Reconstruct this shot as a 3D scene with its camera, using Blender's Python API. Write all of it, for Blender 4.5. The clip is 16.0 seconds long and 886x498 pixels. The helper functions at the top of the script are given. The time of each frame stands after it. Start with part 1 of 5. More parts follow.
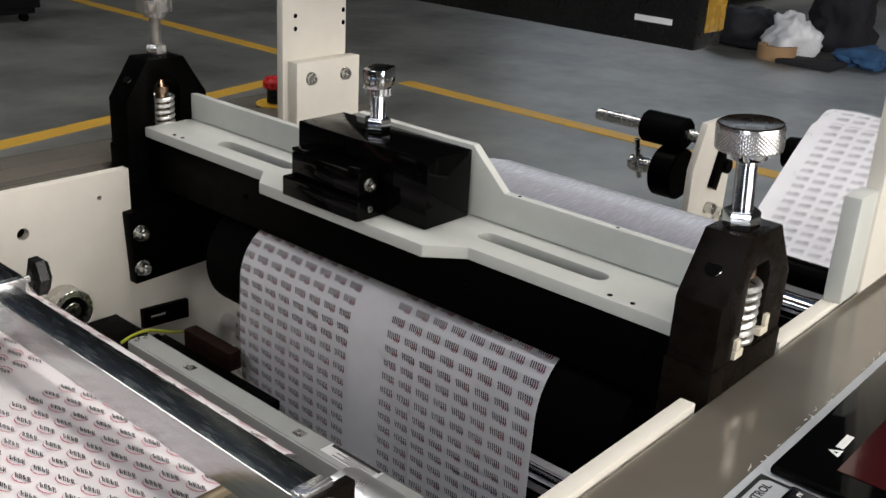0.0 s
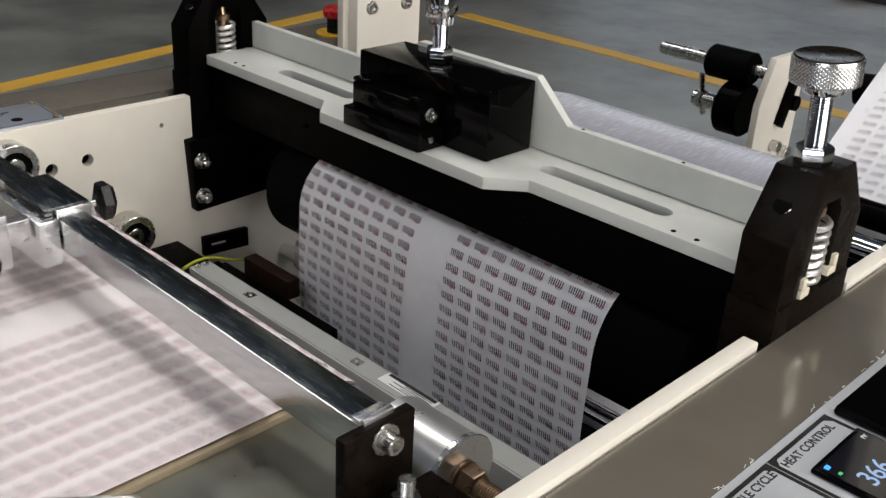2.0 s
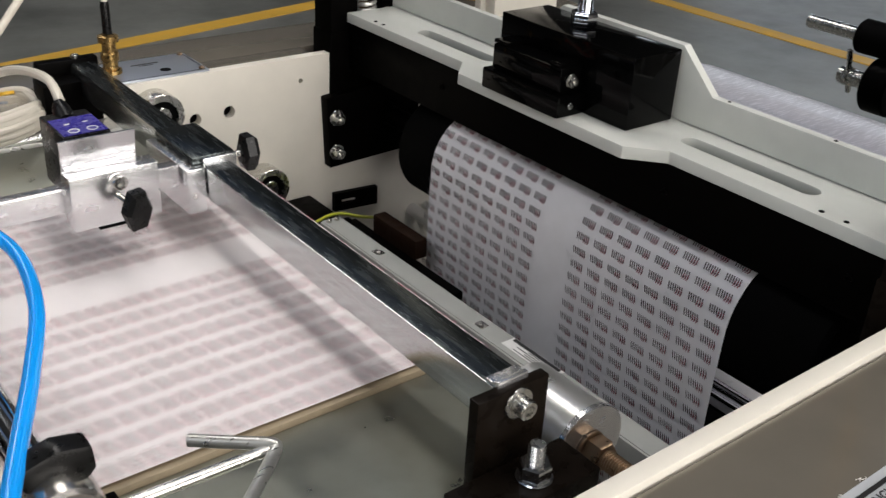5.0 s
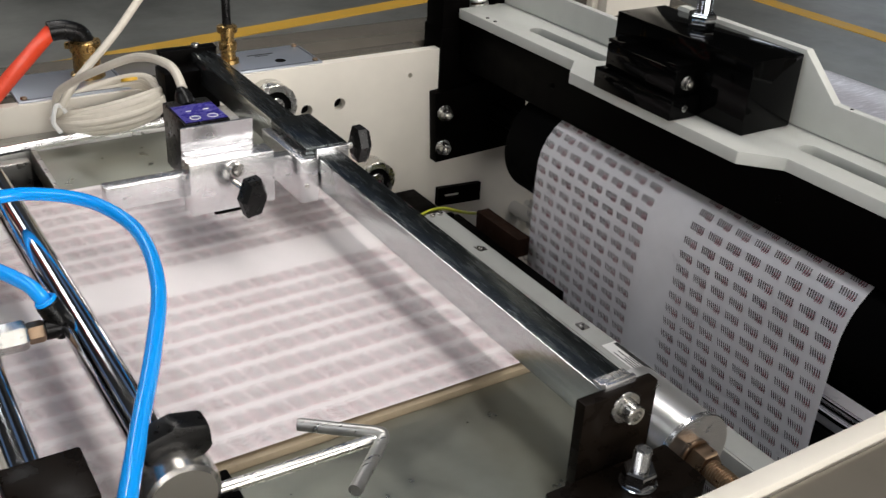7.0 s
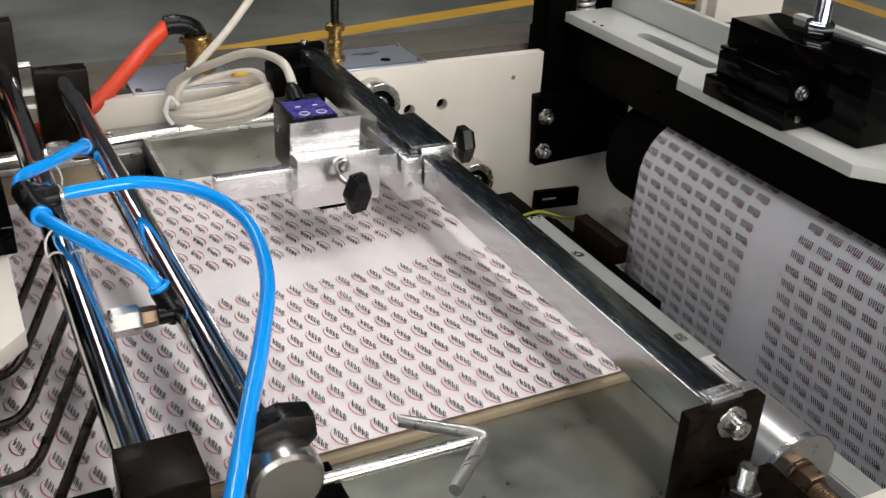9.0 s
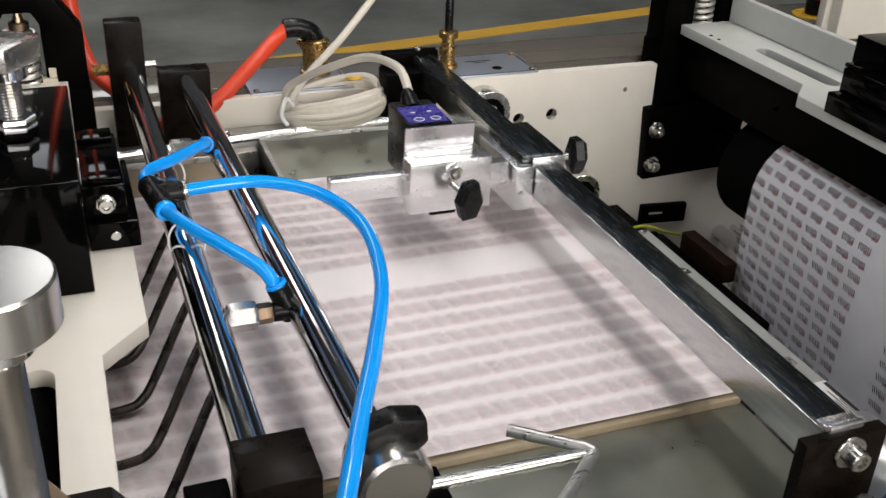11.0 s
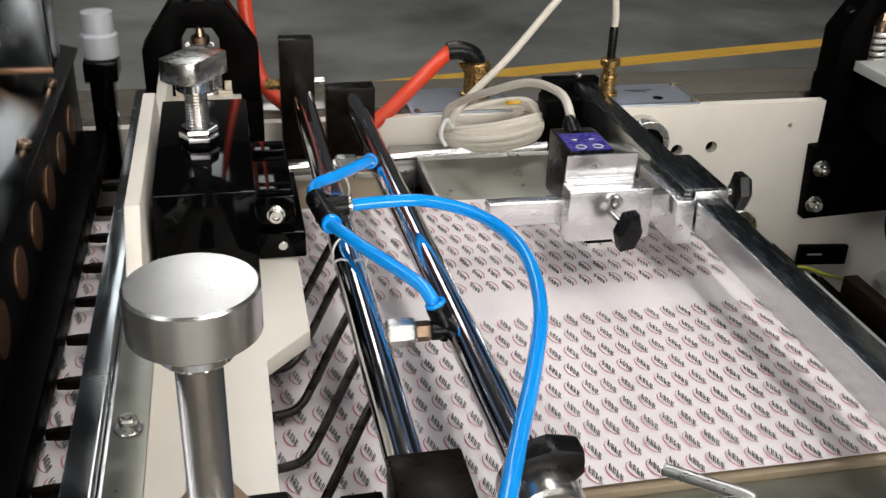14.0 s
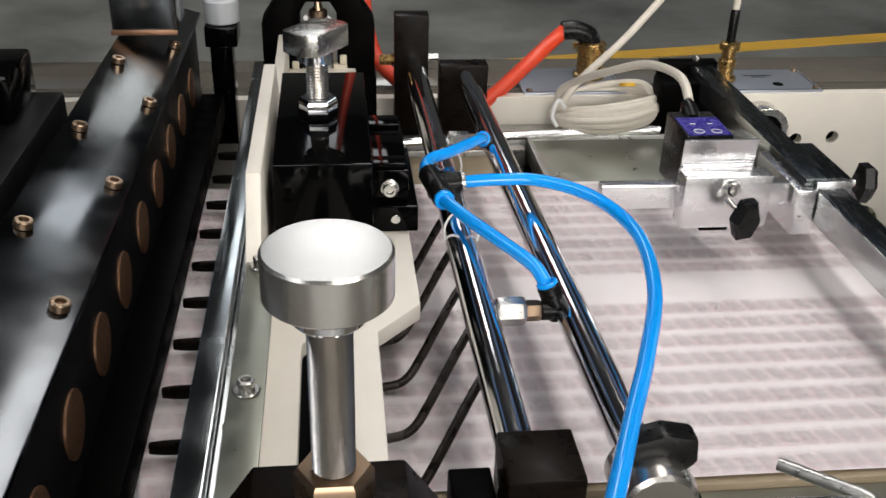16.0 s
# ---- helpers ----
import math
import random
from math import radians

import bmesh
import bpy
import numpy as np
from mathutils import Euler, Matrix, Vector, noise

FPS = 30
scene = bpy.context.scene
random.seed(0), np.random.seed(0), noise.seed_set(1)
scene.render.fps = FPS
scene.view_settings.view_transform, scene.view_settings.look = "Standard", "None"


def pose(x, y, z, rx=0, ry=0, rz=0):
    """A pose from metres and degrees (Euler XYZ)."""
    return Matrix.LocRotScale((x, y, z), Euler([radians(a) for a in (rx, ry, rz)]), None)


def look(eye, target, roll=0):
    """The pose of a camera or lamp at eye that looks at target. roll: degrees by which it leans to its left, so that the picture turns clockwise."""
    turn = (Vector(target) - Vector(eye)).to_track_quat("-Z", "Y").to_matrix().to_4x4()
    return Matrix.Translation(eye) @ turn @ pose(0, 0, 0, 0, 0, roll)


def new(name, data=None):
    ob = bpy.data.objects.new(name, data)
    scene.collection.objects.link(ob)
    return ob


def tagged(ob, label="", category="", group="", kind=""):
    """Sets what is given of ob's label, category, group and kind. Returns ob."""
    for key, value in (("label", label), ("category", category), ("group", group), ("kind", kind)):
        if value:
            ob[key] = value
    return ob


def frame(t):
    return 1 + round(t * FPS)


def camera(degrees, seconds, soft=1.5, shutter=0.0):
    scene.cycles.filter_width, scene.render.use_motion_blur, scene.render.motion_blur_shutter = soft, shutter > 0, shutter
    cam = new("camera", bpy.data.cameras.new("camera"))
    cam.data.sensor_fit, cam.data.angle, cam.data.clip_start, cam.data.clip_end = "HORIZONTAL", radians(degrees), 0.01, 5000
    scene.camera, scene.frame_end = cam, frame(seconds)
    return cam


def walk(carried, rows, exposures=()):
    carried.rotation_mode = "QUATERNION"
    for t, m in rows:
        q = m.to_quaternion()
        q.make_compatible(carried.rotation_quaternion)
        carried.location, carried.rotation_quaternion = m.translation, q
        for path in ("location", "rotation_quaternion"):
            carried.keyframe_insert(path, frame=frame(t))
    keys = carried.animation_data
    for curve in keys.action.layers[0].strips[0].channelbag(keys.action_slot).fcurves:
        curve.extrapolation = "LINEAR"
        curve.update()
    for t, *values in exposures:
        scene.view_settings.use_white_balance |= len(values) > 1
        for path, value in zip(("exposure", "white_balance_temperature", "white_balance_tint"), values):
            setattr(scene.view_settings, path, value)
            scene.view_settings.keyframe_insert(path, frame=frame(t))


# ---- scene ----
cam = camera(48.0, 16.0, soft=1.4, shutter=0.5)
EXPOSURE = -0.46
PATH = [
    (0, (-0.06, 0.015, 1.269), (1.355, 1.221, 0.532), 3.4),
    (0.5, (-0.059, 0.017, 1.268), (1.327, 1.233, 0.493), 3.3),
    (1, (-0.06, 0.018, 1.266), (1.299, 1.242, 0.458), 3.3),
    (1.5, (-0.06, 0.02, 1.266), (1.274, 1.251, 0.427), 3.3),
    (2, (-0.061, 0.021, 1.264), (1.247, 1.265, 0.403), 3.3),
    (2.5, (-0.062, 0.023, 1.264), (1.219, 1.281, 0.384), 3.4),
    (3, (-0.063, 0.025, 1.263), (1.189, 1.301, 0.365), 3.4),
    (3.5, (-0.065, 0.026, 1.262), (1.159, 1.322, 0.356), 3.3),
    (4, (-0.067, 0.028, 1.261), (1.125, 1.347, 0.345), 3.4),
    (6.5, (-0.079, 0.037, 1.26), (0.927, 1.484, 0.315), 3.1),
    (7, (-0.081, 0.038, 1.26), (0.887, 1.51, 0.313), 3.1),
    (7.5, (-0.083, 0.04, 1.259), (0.848, 1.535, 0.312), 3.0),
    (8, (-0.085, 0.041, 1.26), (0.807, 1.559, 0.31), 2.9),
    (8.5, (-0.087, 0.043, 1.259), (0.769, 1.581, 0.309), 2.9),
    (9, (-0.09, 0.044, 1.258), (0.728, 1.603, 0.308), 2.8),
    (11.5, (-0.103, 0.049, 1.259), (0.506, 1.708, 0.322), 2.4),
    (12, (-0.105, 0.049, 1.26), (0.465, 1.727, 0.334), 2.3),
    (12.5, (-0.108, 0.05, 1.26), (0.425, 1.745, 0.341), 2.4),
    (13, (-0.111, 0.052, 1.26), (0.377, 1.762, 0.346), 2.3),
    (13.5, (-0.113, 0.052, 1.26), (0.33, 1.775, 0.346), 2.2),
    (14, (-0.116, 0.053, 1.26), (0.281, 1.786, 0.345), 2.1),
    (14.5, (-0.118, 0.053, 1.26), (0.235, 1.795, 0.343), 2.0),
    (15, (-0.121, 0.053, 1.259), (0.185, 1.802, 0.338), 2.0),
    (15.5, (-0.123, 0.054, 1.258), (0.132, 1.8, 0.316), 1.9),
    (16, (-0.126, 0.055, 1.257), (0.081, 1.801, 0.303), 1.7),
]
walk(cam, [(t, look(eye, target, roll)) for t, eye, target, roll in PATH], exposures=[(0, EXPOSURE), (16, EXPOSURE)])

# ---- light: a workshop hall under an overcast sky, with roof lights and open doors ----
world = bpy.data.worlds.new("sky")
scene.world = world
world.use_nodes = True
wn = world.node_tree.nodes
sky = wn.new("ShaderNodeTexSky")
sky.sky_type, sky.sun_disc, sky.sun_elevation, sky.sun_rotation = "NISHITA", False, radians(50), radians(120)
world.node_tree.links.new(sky.outputs[0], wn["Background"].inputs[0])
wn["Background"].inputs[1].default_value = 0.08
sun = new("sun", bpy.data.lights.new("sun", "SUN"))
sun.data.energy, sun.data.angle, sun.data.color = 0.8, radians(12), (1.0, 0.95, 0.88)
sun.matrix_world = look((8, -6, 14), (0, 0, 0))


def opening_light(name, at, target, w, h, power, color):
    ob = new(name, bpy.data.lights.new(name, "AREA"))
    ob.data.shape, ob.data.size, ob.data.size_y, ob.data.energy, ob.data.color = "RECTANGLE", w, h, power, color
    ob.matrix_world = look(at, target)
    return ob


ROOF = 5.6
opening_light("roof_light_east", (1.0, 1.6, ROOF), (1.0, 1.601, 0), 0.8, 8.0, 235, (1.0, 0.96, 0.93))
opening_light("roof_light_west", (-3.6, 0.6, ROOF), (-3.6, 0.601, 0), 1.2, 7.0, 150, (0.97, 0.97, 1.0))
opening_light("roof_light_north", (-0.2, 8.6, ROOF), (-0.2, 8.601, 0), 1.1, 3.0, 60, (0.94, 0.97, 1.0))
opening_light("door_light", (-7.9, -1.0, 2.2), (0, -1.0, 1.6), 4.0, 3.6, 420, (0.92, 0.95, 1.0))
opening_light("window_light_east", (11.9, 6.0, 3.0), (0, 5.0, 0.5), 6.0, 1.2, 80, (0.85, 0.92, 1.0))
opening_light("gate_light_south", (0.5, -6.9, 2.5), (0.4, 0.0, 1.6), 8.0, 3.4, 950, (1.0, 0.95, 0.90))


# ---- materials ----
def material(name, color, rough=0.5, metal=0.0, vary=0.12, scale=30.0, bump=0.0, bump_scale=200.0, fine=0.0, stretch=(1, 1, 1), rough_vary=0.12, **more):
    """Principled surface with two scales of variation in colour and gloss and a fine relief."""
    m = bpy.data.materials.new(name)
    m.use_nodes = True
    n, l = m.node_tree.nodes, m.node_tree.links
    p = n["Principled BSDF"]
    p.inputs["Metallic"].default_value = metal
    for key, value in more.items():
        p.inputs[key.replace("_", " ")].default_value = value
    co = n.new("ShaderNodeTexCoord")
    mp = n.new("ShaderNodeMapping")
    mp.inputs["Scale"].default_value = stretch
    l.new(co.outputs["Object"], mp.inputs["Vector"])
    big, small = n.new("ShaderNodeTexNoise"), n.new("ShaderNodeTexNoise")
    for tex, sc, det in ((big, scale * 0.25, 4), (small, scale * 3, 6)):
        tex.inputs["Scale"].default_value, tex.inputs["Detail"].default_value = sc, det
        l.new(mp.outputs[0], tex.inputs["Vector"])
    mix = n.new("ShaderNodeMath")
    mix.operation = "ADD"
    l.new(big.outputs[0], mix.inputs[0])
    l.new(small.outputs[0], mix.inputs[1])
    ramp = n.new("ShaderNodeMapRange")
    ramp.inputs["From Min"].default_value, ramp.inputs["From Max"].default_value = 0.6, 1.4
    ramp.inputs["To Min"].default_value, ramp.inputs["To Max"].default_value = 1 - vary, 1 + vary
    l.new(mix.outputs[0], ramp.inputs[0])
    col = n.new("ShaderNodeVectorMath")
    col.operation = "SCALE"
    col.inputs[0].default_value = color
    l.new(ramp.outputs[0], col.inputs["Scale"])
    l.new(col.outputs[0], p.inputs["Base Color"])
    rr = n.new("ShaderNodeMapRange")
    rr.inputs["From Min"].default_value, rr.inputs["From Max"].default_value = 0.3, 0.7
    rr.inputs["To Min"].default_value, rr.inputs["To Max"].default_value = max(0.02, rough - rough_vary), min(1, rough + rough_vary)
    l.new(small.outputs[0], rr.inputs[0])
    l.new(rr.outputs[0], p.inputs["Roughness"])
    if bump:
        bt, b = n.new("ShaderNodeTexNoise"), n.new("ShaderNodeBump")
        bt.inputs["Scale"].default_value, bt.inputs["Detail"].default_value = bump_scale, 3
        b.inputs["Strength"].default_value, b.inputs["Distance"].default_value = bump, 0.001
        l.new(mp.outputs[0], bt.inputs["Vector"])
        l.new(bt.outputs[0], b.inputs["Height"])
        l.new(b.outputs[0], p.inputs["Normal"])
    return m


# pale grey paint of the cross beam, with its shade put into the colour
beam_paint = material("shaded_pale_grey_paint", (0.34, 0.35, 0.33), 0.45, vary=0.1, scale=14, rough_vary=0.08)
cream = material("cream_paint", (0.72, 0.68, 0.60), 0.42, vary=0.05, scale=14, bump=0.05, bump_scale=700, rough_vary=0.06)
bridge_paint = material("pale_grey_paint", (0.56, 0.57, 0.53), 0.4, vary=0.06, scale=20, bump=0.06, bump_scale=600, rough_vary=0.08)
taupe = material("taupe_gloss_paint", (0.19, 0.17, 0.14), 0.13, metal=0.35, vary=0.08, scale=9, rough_vary=0.03)
oxide = material("black_oxide_steel", (0.0012, 0.0010, 0.0009), 0.40, Specular_IOR_Level=0.022, vary=0.4, scale=25, bump=0.02, bump_scale=500, rough_vary=0.10)
gloss_black = material("oiled_black_steel", (0.0012, 0.0012, 0.0012), 0.07, Specular_IOR_Level=0.09, vary=0.4, scale=90, bump=0.006, bump_scale=120, rough_vary=0.03)
blued = material("blued_steel", (0.0060, 0.0042, 0.0030), 0.30, Specular_IOR_Level=0.06, vary=0.45, scale=30, bump=0.02, bump_scale=160, rough_vary=0.10)
rubber = material("black_rubber", (0.0016, 0.0016, 0.0016), 0.6, Specular_IOR_Level=0.03, vary=0.2, scale=50, rough_vary=0.08)
plastic = material("black_plastic", (0.005, 0.005, 0.005), 0.3, Specular_IOR_Level=0.22, vary=0.2, scale=80, rough_vary=0.06)
chrome = material("chrome", (0.74, 0.75, 0.77), 0.10, metal=1.0, vary=0.02, scale=12, rough_vary=0.015)
zinc = material("zinc_plated_steel", (0.60, 0.59, 0.56), 0.26, metal=1.0, vary=0.05, scale=40, rough_vary=0.04)
steel = material("brushed_steel", (0.42, 0.42, 0.40), 0.34, metal=0.9, vary=0.14, scale=26, stretch=(1, 8, 1), bump=0.05, bump_scale=300, rough_vary=0.12)
worn = material("worn_tinned_steel", (0.27, 0.275, 0.235), 0.36, metal=0.85, vary=0.16, scale=18, bump=0.05, bump_scale=200, rough_vary=0.09)
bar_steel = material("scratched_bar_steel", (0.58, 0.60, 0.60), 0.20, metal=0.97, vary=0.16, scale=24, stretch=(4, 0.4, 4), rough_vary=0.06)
# scratched bar steel with the dark roof's reflection put into the colour
bar_top = material("scratched_steel_dark_reflection", (0.075, 0.085, 0.085), 0.25, metal=0.95, vary=0.40, scale=24, stretch=(5, 0.5, 5), rough_vary=0.08)
aluminium = material("milled_aluminium", (0.70, 0.70, 0.71), 0.24, metal=0.92, vary=0.04, scale=20, stretch=(1, 1, 3), rough_vary=0.05)
brass = material("brass", (0.42, 0.27, 0.10), 0.3, metal=0.95, vary=0.25, scale=120, rough_vary=0.12)
bronze = material("yellowed_steel", (0.30, 0.21, 0.14), 0.3, metal=0.95, vary=0.1, scale=40, rough_vary=0.05)
tan = material("tan_hardboard_edge", (0.30, 0.24, 0.16), 0.6, vary=0.15, scale=60)
film_white = material("printed_film", (0.82, 0.775, 0.77), 0.36, vary=0.03, scale=16, bump=0.10, bump_scale=25, rough_vary=0.06, Specular_IOR_Level=0.4)
film_grey = material("thin_grey_film", (0.90, 0.90, 0.93), 0.34, vary=0.06, scale=14, bump=0.25, bump_scale=18, rough_vary=0.08)
ink_black = material("black_ink", (0.035, 0.032, 0.035), 0.5, vary=0.5, scale=40)
ink_red = material("red_ink", (0.50, 0.05, 0.12), 0.5, vary=0.3, scale=60)
ink_soft = material("faded_black_ink", (0.055, 0.05, 0.06), 0.5, vary=0.4, scale=40)
ink_pink = material("faded_red_ink", (0.38, 0.15, 0.19), 0.5, vary=0.3, scale=60)
tube_blue = material("blue_air_hose", (0.003, 0.33, 0.94), 0.16, vary=0.05, scale=30, rough_vary=0.04, Coat_Weight=0.4)
hose_print = material("dark_blue_print", (0.004, 0.05, 0.20), 0.3, vary=0.1, scale=60)
hose_red = material("red_hose", (0.62, 0.055, 0.02), 0.38, vary=0.1, scale=50)
cable_white = material("cream_cable", (0.58, 0.54, 0.46), 0.45, vary=0.08, scale=60)
purple = material("violet_label", (0.045, 0.035, 0.26), 0.3, vary=0.08, scale=60)
white_plain = material("white_plastic", (0.75, 0.75, 0.73), 0.4, vary=0.04, scale=60)
ivory = material("ivory_nylon", (0.62, 0.56, 0.44), 0.5, vary=0.1, scale=80)
panel_silver = material("silver_panel_foil", (0.46, 0.48, 0.50), 0.4, metal=0.2, vary=0.04, scale=60)
plate_blue = material("etched_aluminium_plate", (0.36, 0.39, 0.44), 0.30, metal=0.6, vary=0.03, scale=9, rough_vary=0.02)
black_print = material("black_print", (0.008, 0.008, 0.008), 0.4, vary=0.1, scale=60)
yellow_pl = material("yellow_plastic", (0.72, 0.42, 0.03), 0.35, vary=0.05, scale=60)
red_pl = material("red_plastic", (0.52, 0.012, 0.012), 0.3, vary=0.05, scale=60)
green_wire = material("yellow_green_wire", (0.45, 0.5, 0.05), 0.4, vary=0.1, scale=60)
copper = material("copper_contacts", (0.22, 0.12, 0.07), 0.4, metal=0.8, vary=0.2, scale=80)
glass_dark = material("dark_screen_glass", (0.006, 0.006, 0.009), 0.08, vary=0.1, scale=30, rough_vary=0.02)
screen_red = material("dark_red_screen", (0.035, 0.004, 0.005), 0.1, vary=0.1, scale=30, rough_vary=0.02)
rusty = material("rusty_steel", (0.014, 0.006, 0.003), 0.7, Specular_IOR_Level=0.1, vary=0.4, scale=30, bump=0.2)
ink_faint = material("blurred_faded_ink", (0.40, 0.39, 0.43), 0.4, vary=0.2, scale=30)
tape_gold = material("gold_adhesive_tape", (0.42, 0.24, 0.03), 0.25, vary=0.35, scale=30, bump=0.8, bump_scale=60)
film_running = material("running_film", (0.62, 0.61, 0.67), 0.26, vary=0.16, scale=20, stretch=(0.7, 9, 1), bump=0.2, bump_scale=14, rough_vary=0.05)
spring_wire = material("spring_wire", (0.80, 0.79, 0.76), 0.32, metal=0.85, vary=0.08, scale=60, rough_vary=0.05)
residue = material("white_adhesive_residue", (0.75, 0.72, 0.66), 0.7, vary=0.1, scale=200)
satin = material("satin_nickel", (0.54, 0.52, 0.49), 0.24, metal=0.95, vary=0.03, scale=16, rough_vary=0.02)
pipe_dark = material("dark_steel_pipe", (0.045, 0.038, 0.034), 0.30, metal=0.8, vary=0.2, scale=60)
wall_mat = material("painted_hall_wall", (0.11, 0.11, 0.105), 0.8, vary=0.1, scale=1.2)
roof_mat = material("dark_roof_sheet", (0.07, 0.072, 0.075), 0.7, vary=0.15, scale=1.0)
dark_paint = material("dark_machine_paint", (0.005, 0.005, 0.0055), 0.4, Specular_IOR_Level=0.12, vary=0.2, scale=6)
line_yellow = material("yellow_floor_paint", (0.62, 0.36, 0.045), 0.55, vary=0.22, scale=5, rough_vary=0.15)
bag_white = material("crumpled_white_bag", (0.68, 0.69, 0.72), 0.35, vary=0.06, scale=20, bump=0.6, bump_scale=30)
cloth_dark = material("dark_cloth", (0.012, 0.012, 0.016), 0.9, vary=0.3, scale=20, bump=0.5, bump_scale=40)
cloth_blue = material("blue_cloth", (0.03, 0.09, 0.2), 0.9, vary=0.2, scale=30, bump=0.5, bump_scale=60)
card = material("brown_cardboard", (0.36, 0.22, 0.11), 0.8, vary=0.12, scale=20)
cover_steel = material("dark_polished_cover", (0.075, 0.08, 0.085), 0.17, metal=1.0, vary=0.3, scale=8, bump=0.04, bump_scale=40, rough_vary=0.1)
mirror_steel = material("polished_cover_steel", (0.28, 0.30, 0.31), 0.18, metal=1.0, vary=0.25, scale=8, bump=0.04, bump_scale=40, rough_vary=0.1)


def let_light_through(m, color, share):
    """Mixes light that passes the thin film into its surface."""
    n, l = m.node_tree.nodes, m.node_tree.links
    mix, tr = n.new("ShaderNodeMixShader"), n.new("ShaderNodeBsdfTranslucent")
    tr.inputs["Color"].default_value = (*color, 1)
    mix.inputs[0].default_value = share
    l.new(n["Principled BSDF"].outputs[0], mix.inputs[1])
    l.new(tr.outputs[0], mix.inputs[2])
    l.new(mix.outputs[0], n["Material Output"].inputs["Surface"])


let_light_through(film_grey, (0.90, 0.90, 0.94), 0.08)
let_light_through(film_running, (0.80, 0.80, 0.88), 0.35)


def emitter(name, color, strength):
    m = bpy.data.materials.new(name)
    m.use_nodes = True
    p = m.node_tree.nodes["Principled BSDF"]
    p.inputs["Base Color"].default_value = (0.01, 0.01, 0.01, 1)
    p.inputs["Emission Color"].default_value = (*color, 1)
    p.inputs["Emission Strength"].default_value = strength
    return m


led_white = emitter("white_digits", (0.45, 0.66, 1.0), 1.0)
led_green = emitter("green_digits", (0.08, 0.8, 0.25), 0.9)
led_blue = emitter("blue_indicator", (0.05, 0.35, 1.0), 2.0)
led_red = emitter("red_digits", (0.8, 0.02, 0.02), 0.25)


def concrete():
    m = material("worn_concrete", (0.180, 0.181, 0.165), 0.40, vary=0.2, scale=3.0, bump=0.015, bump_scale=60, rough_vary=0.05)
    n, l = m.node_tree.nodes, m.node_tree.links
    p = n["Principled BSDF"]
    src = p.inputs["Base Color"].links[0].from_socket
    co = n.new("ShaderNodeTexCoord")
    st = n.new("ShaderNodeTexNoise")
    st.inputs["Scale"].default_value, st.inputs["Detail"].default_value, st.inputs["Roughness"].default_value = 1.3, 8, 0.65
    l.new(co.outputs["Object"], st.inputs["Vector"])
    r = n.new("ShaderNodeMapRange")
    r.inputs["From Min"].default_value, r.inputs["From Max"].default_value, r.inputs["To Min"].default_value, r.inputs["To Max"].default_value = 0.35, 0.62, 0.45, 1.12
    l.new(st.outputs[0], r.inputs[0])
    sc = n.new("ShaderNodeVectorMath")
    sc.operation = "SCALE"
    l.new(src, sc.inputs[0])
    l.new(r.outputs[0], sc.inputs["Scale"])
    l.new(sc.outputs[0], p.inputs["Base Color"])
    return m


concrete_mat = concrete()


knurl_plain = material("milled_knurl", (0.60, 0.60, 0.59), 0.30, metal=0.85, vary=0.04, scale=16, rough_vary=0.03)
bright_knurl = material("bright_knurled_steel", (0.62, 0.62, 0.62), 0.26, metal=1.0, vary=0.03, scale=20, rough_vary=0.02)


# ---- building helpers ----
def root(ob):
    while ob.parent:
        ob = ob.parent
    return ob


def thing(name, at, label, category, group="", kind=""):
    ob = new(name)
    ob.location = at
    ob.empty_display_size = 0.02
    return tagged(ob, label, category, group, kind)


def part(name, bm, mat, parent=None, label="", angle=35):
    """Links a bmesh, given in the machine's coordinates, as one mesh under a thing or a part."""
    bm.normal_update()
    # keep broad faces flat beside their narrow bevels
    for e in bm.edges:
        if len(e.link_faces) == 2 and e.calc_face_angle(0.0) > 0.2:
            a0, a1 = (f.calc_area() for f in e.link_faces)
            if max(a0, a1) > 5 * min(a0, a1):
                e.smooth = False
    me = bpy.data.meshes.new(name)
    if parent is not None:
        bmesh.ops.translate(bm, verts=bm.verts, vec=-root(parent).location)
    bmesh.ops.recalc_face_normals(bm, faces=bm.faces)
    bm.to_mesh(me)
    bm.free()
    me.polygons.foreach_set("use_smooth", [True] * len(me.polygons))
    me.set_sharp_from_angle(angle=radians(angle))
    me.materials.append(mat)
    ob = new(name, me)
    ob.parent = parent
    if label:
        ob["label"] = label
    return ob


def solo(name, bm, mat, label, category, group="", kind="", at=None):
    """A thing that is one mesh."""
    at = Vector(at) if at is not None else sum((v.co for v in bm.verts), Vector()) / len(bm.verts)
    bmesh.ops.translate(bm, verts=bm.verts, vec=-at)
    ob = part(name, bm, mat, angle=75 if mat in (bag_white, cloth_dark, cloth_blue) else 35)
    ob.location = at
    return tagged(ob, label, category, group, kind)


def bevelled(bm, w, seg=2):
    if w:
        sharp = [e for e in bm.edges if len(e.link_faces) == 2 and e.calc_face_angle(0) > radians(25)]
        bmesh.ops.bevel(bm, geom=sharp, offset=w, segments=seg, affect="EDGES", profile=0.6)
    return bm


def box(x0, x1, y0, y1, z0, z1, bev=0.001, seg=2):
    bm = bmesh.new()
    m = Matrix.LocRotScale(((x0 + x1) / 2, (y0 + y1) / 2, (z0 + z1) / 2), None, (abs(x1 - x0), abs(y1 - y0), abs(z1 - z0)))
    bmesh.ops.create_cube(bm, size=1, matrix=m)
    return bevelled(bm, bev, seg)


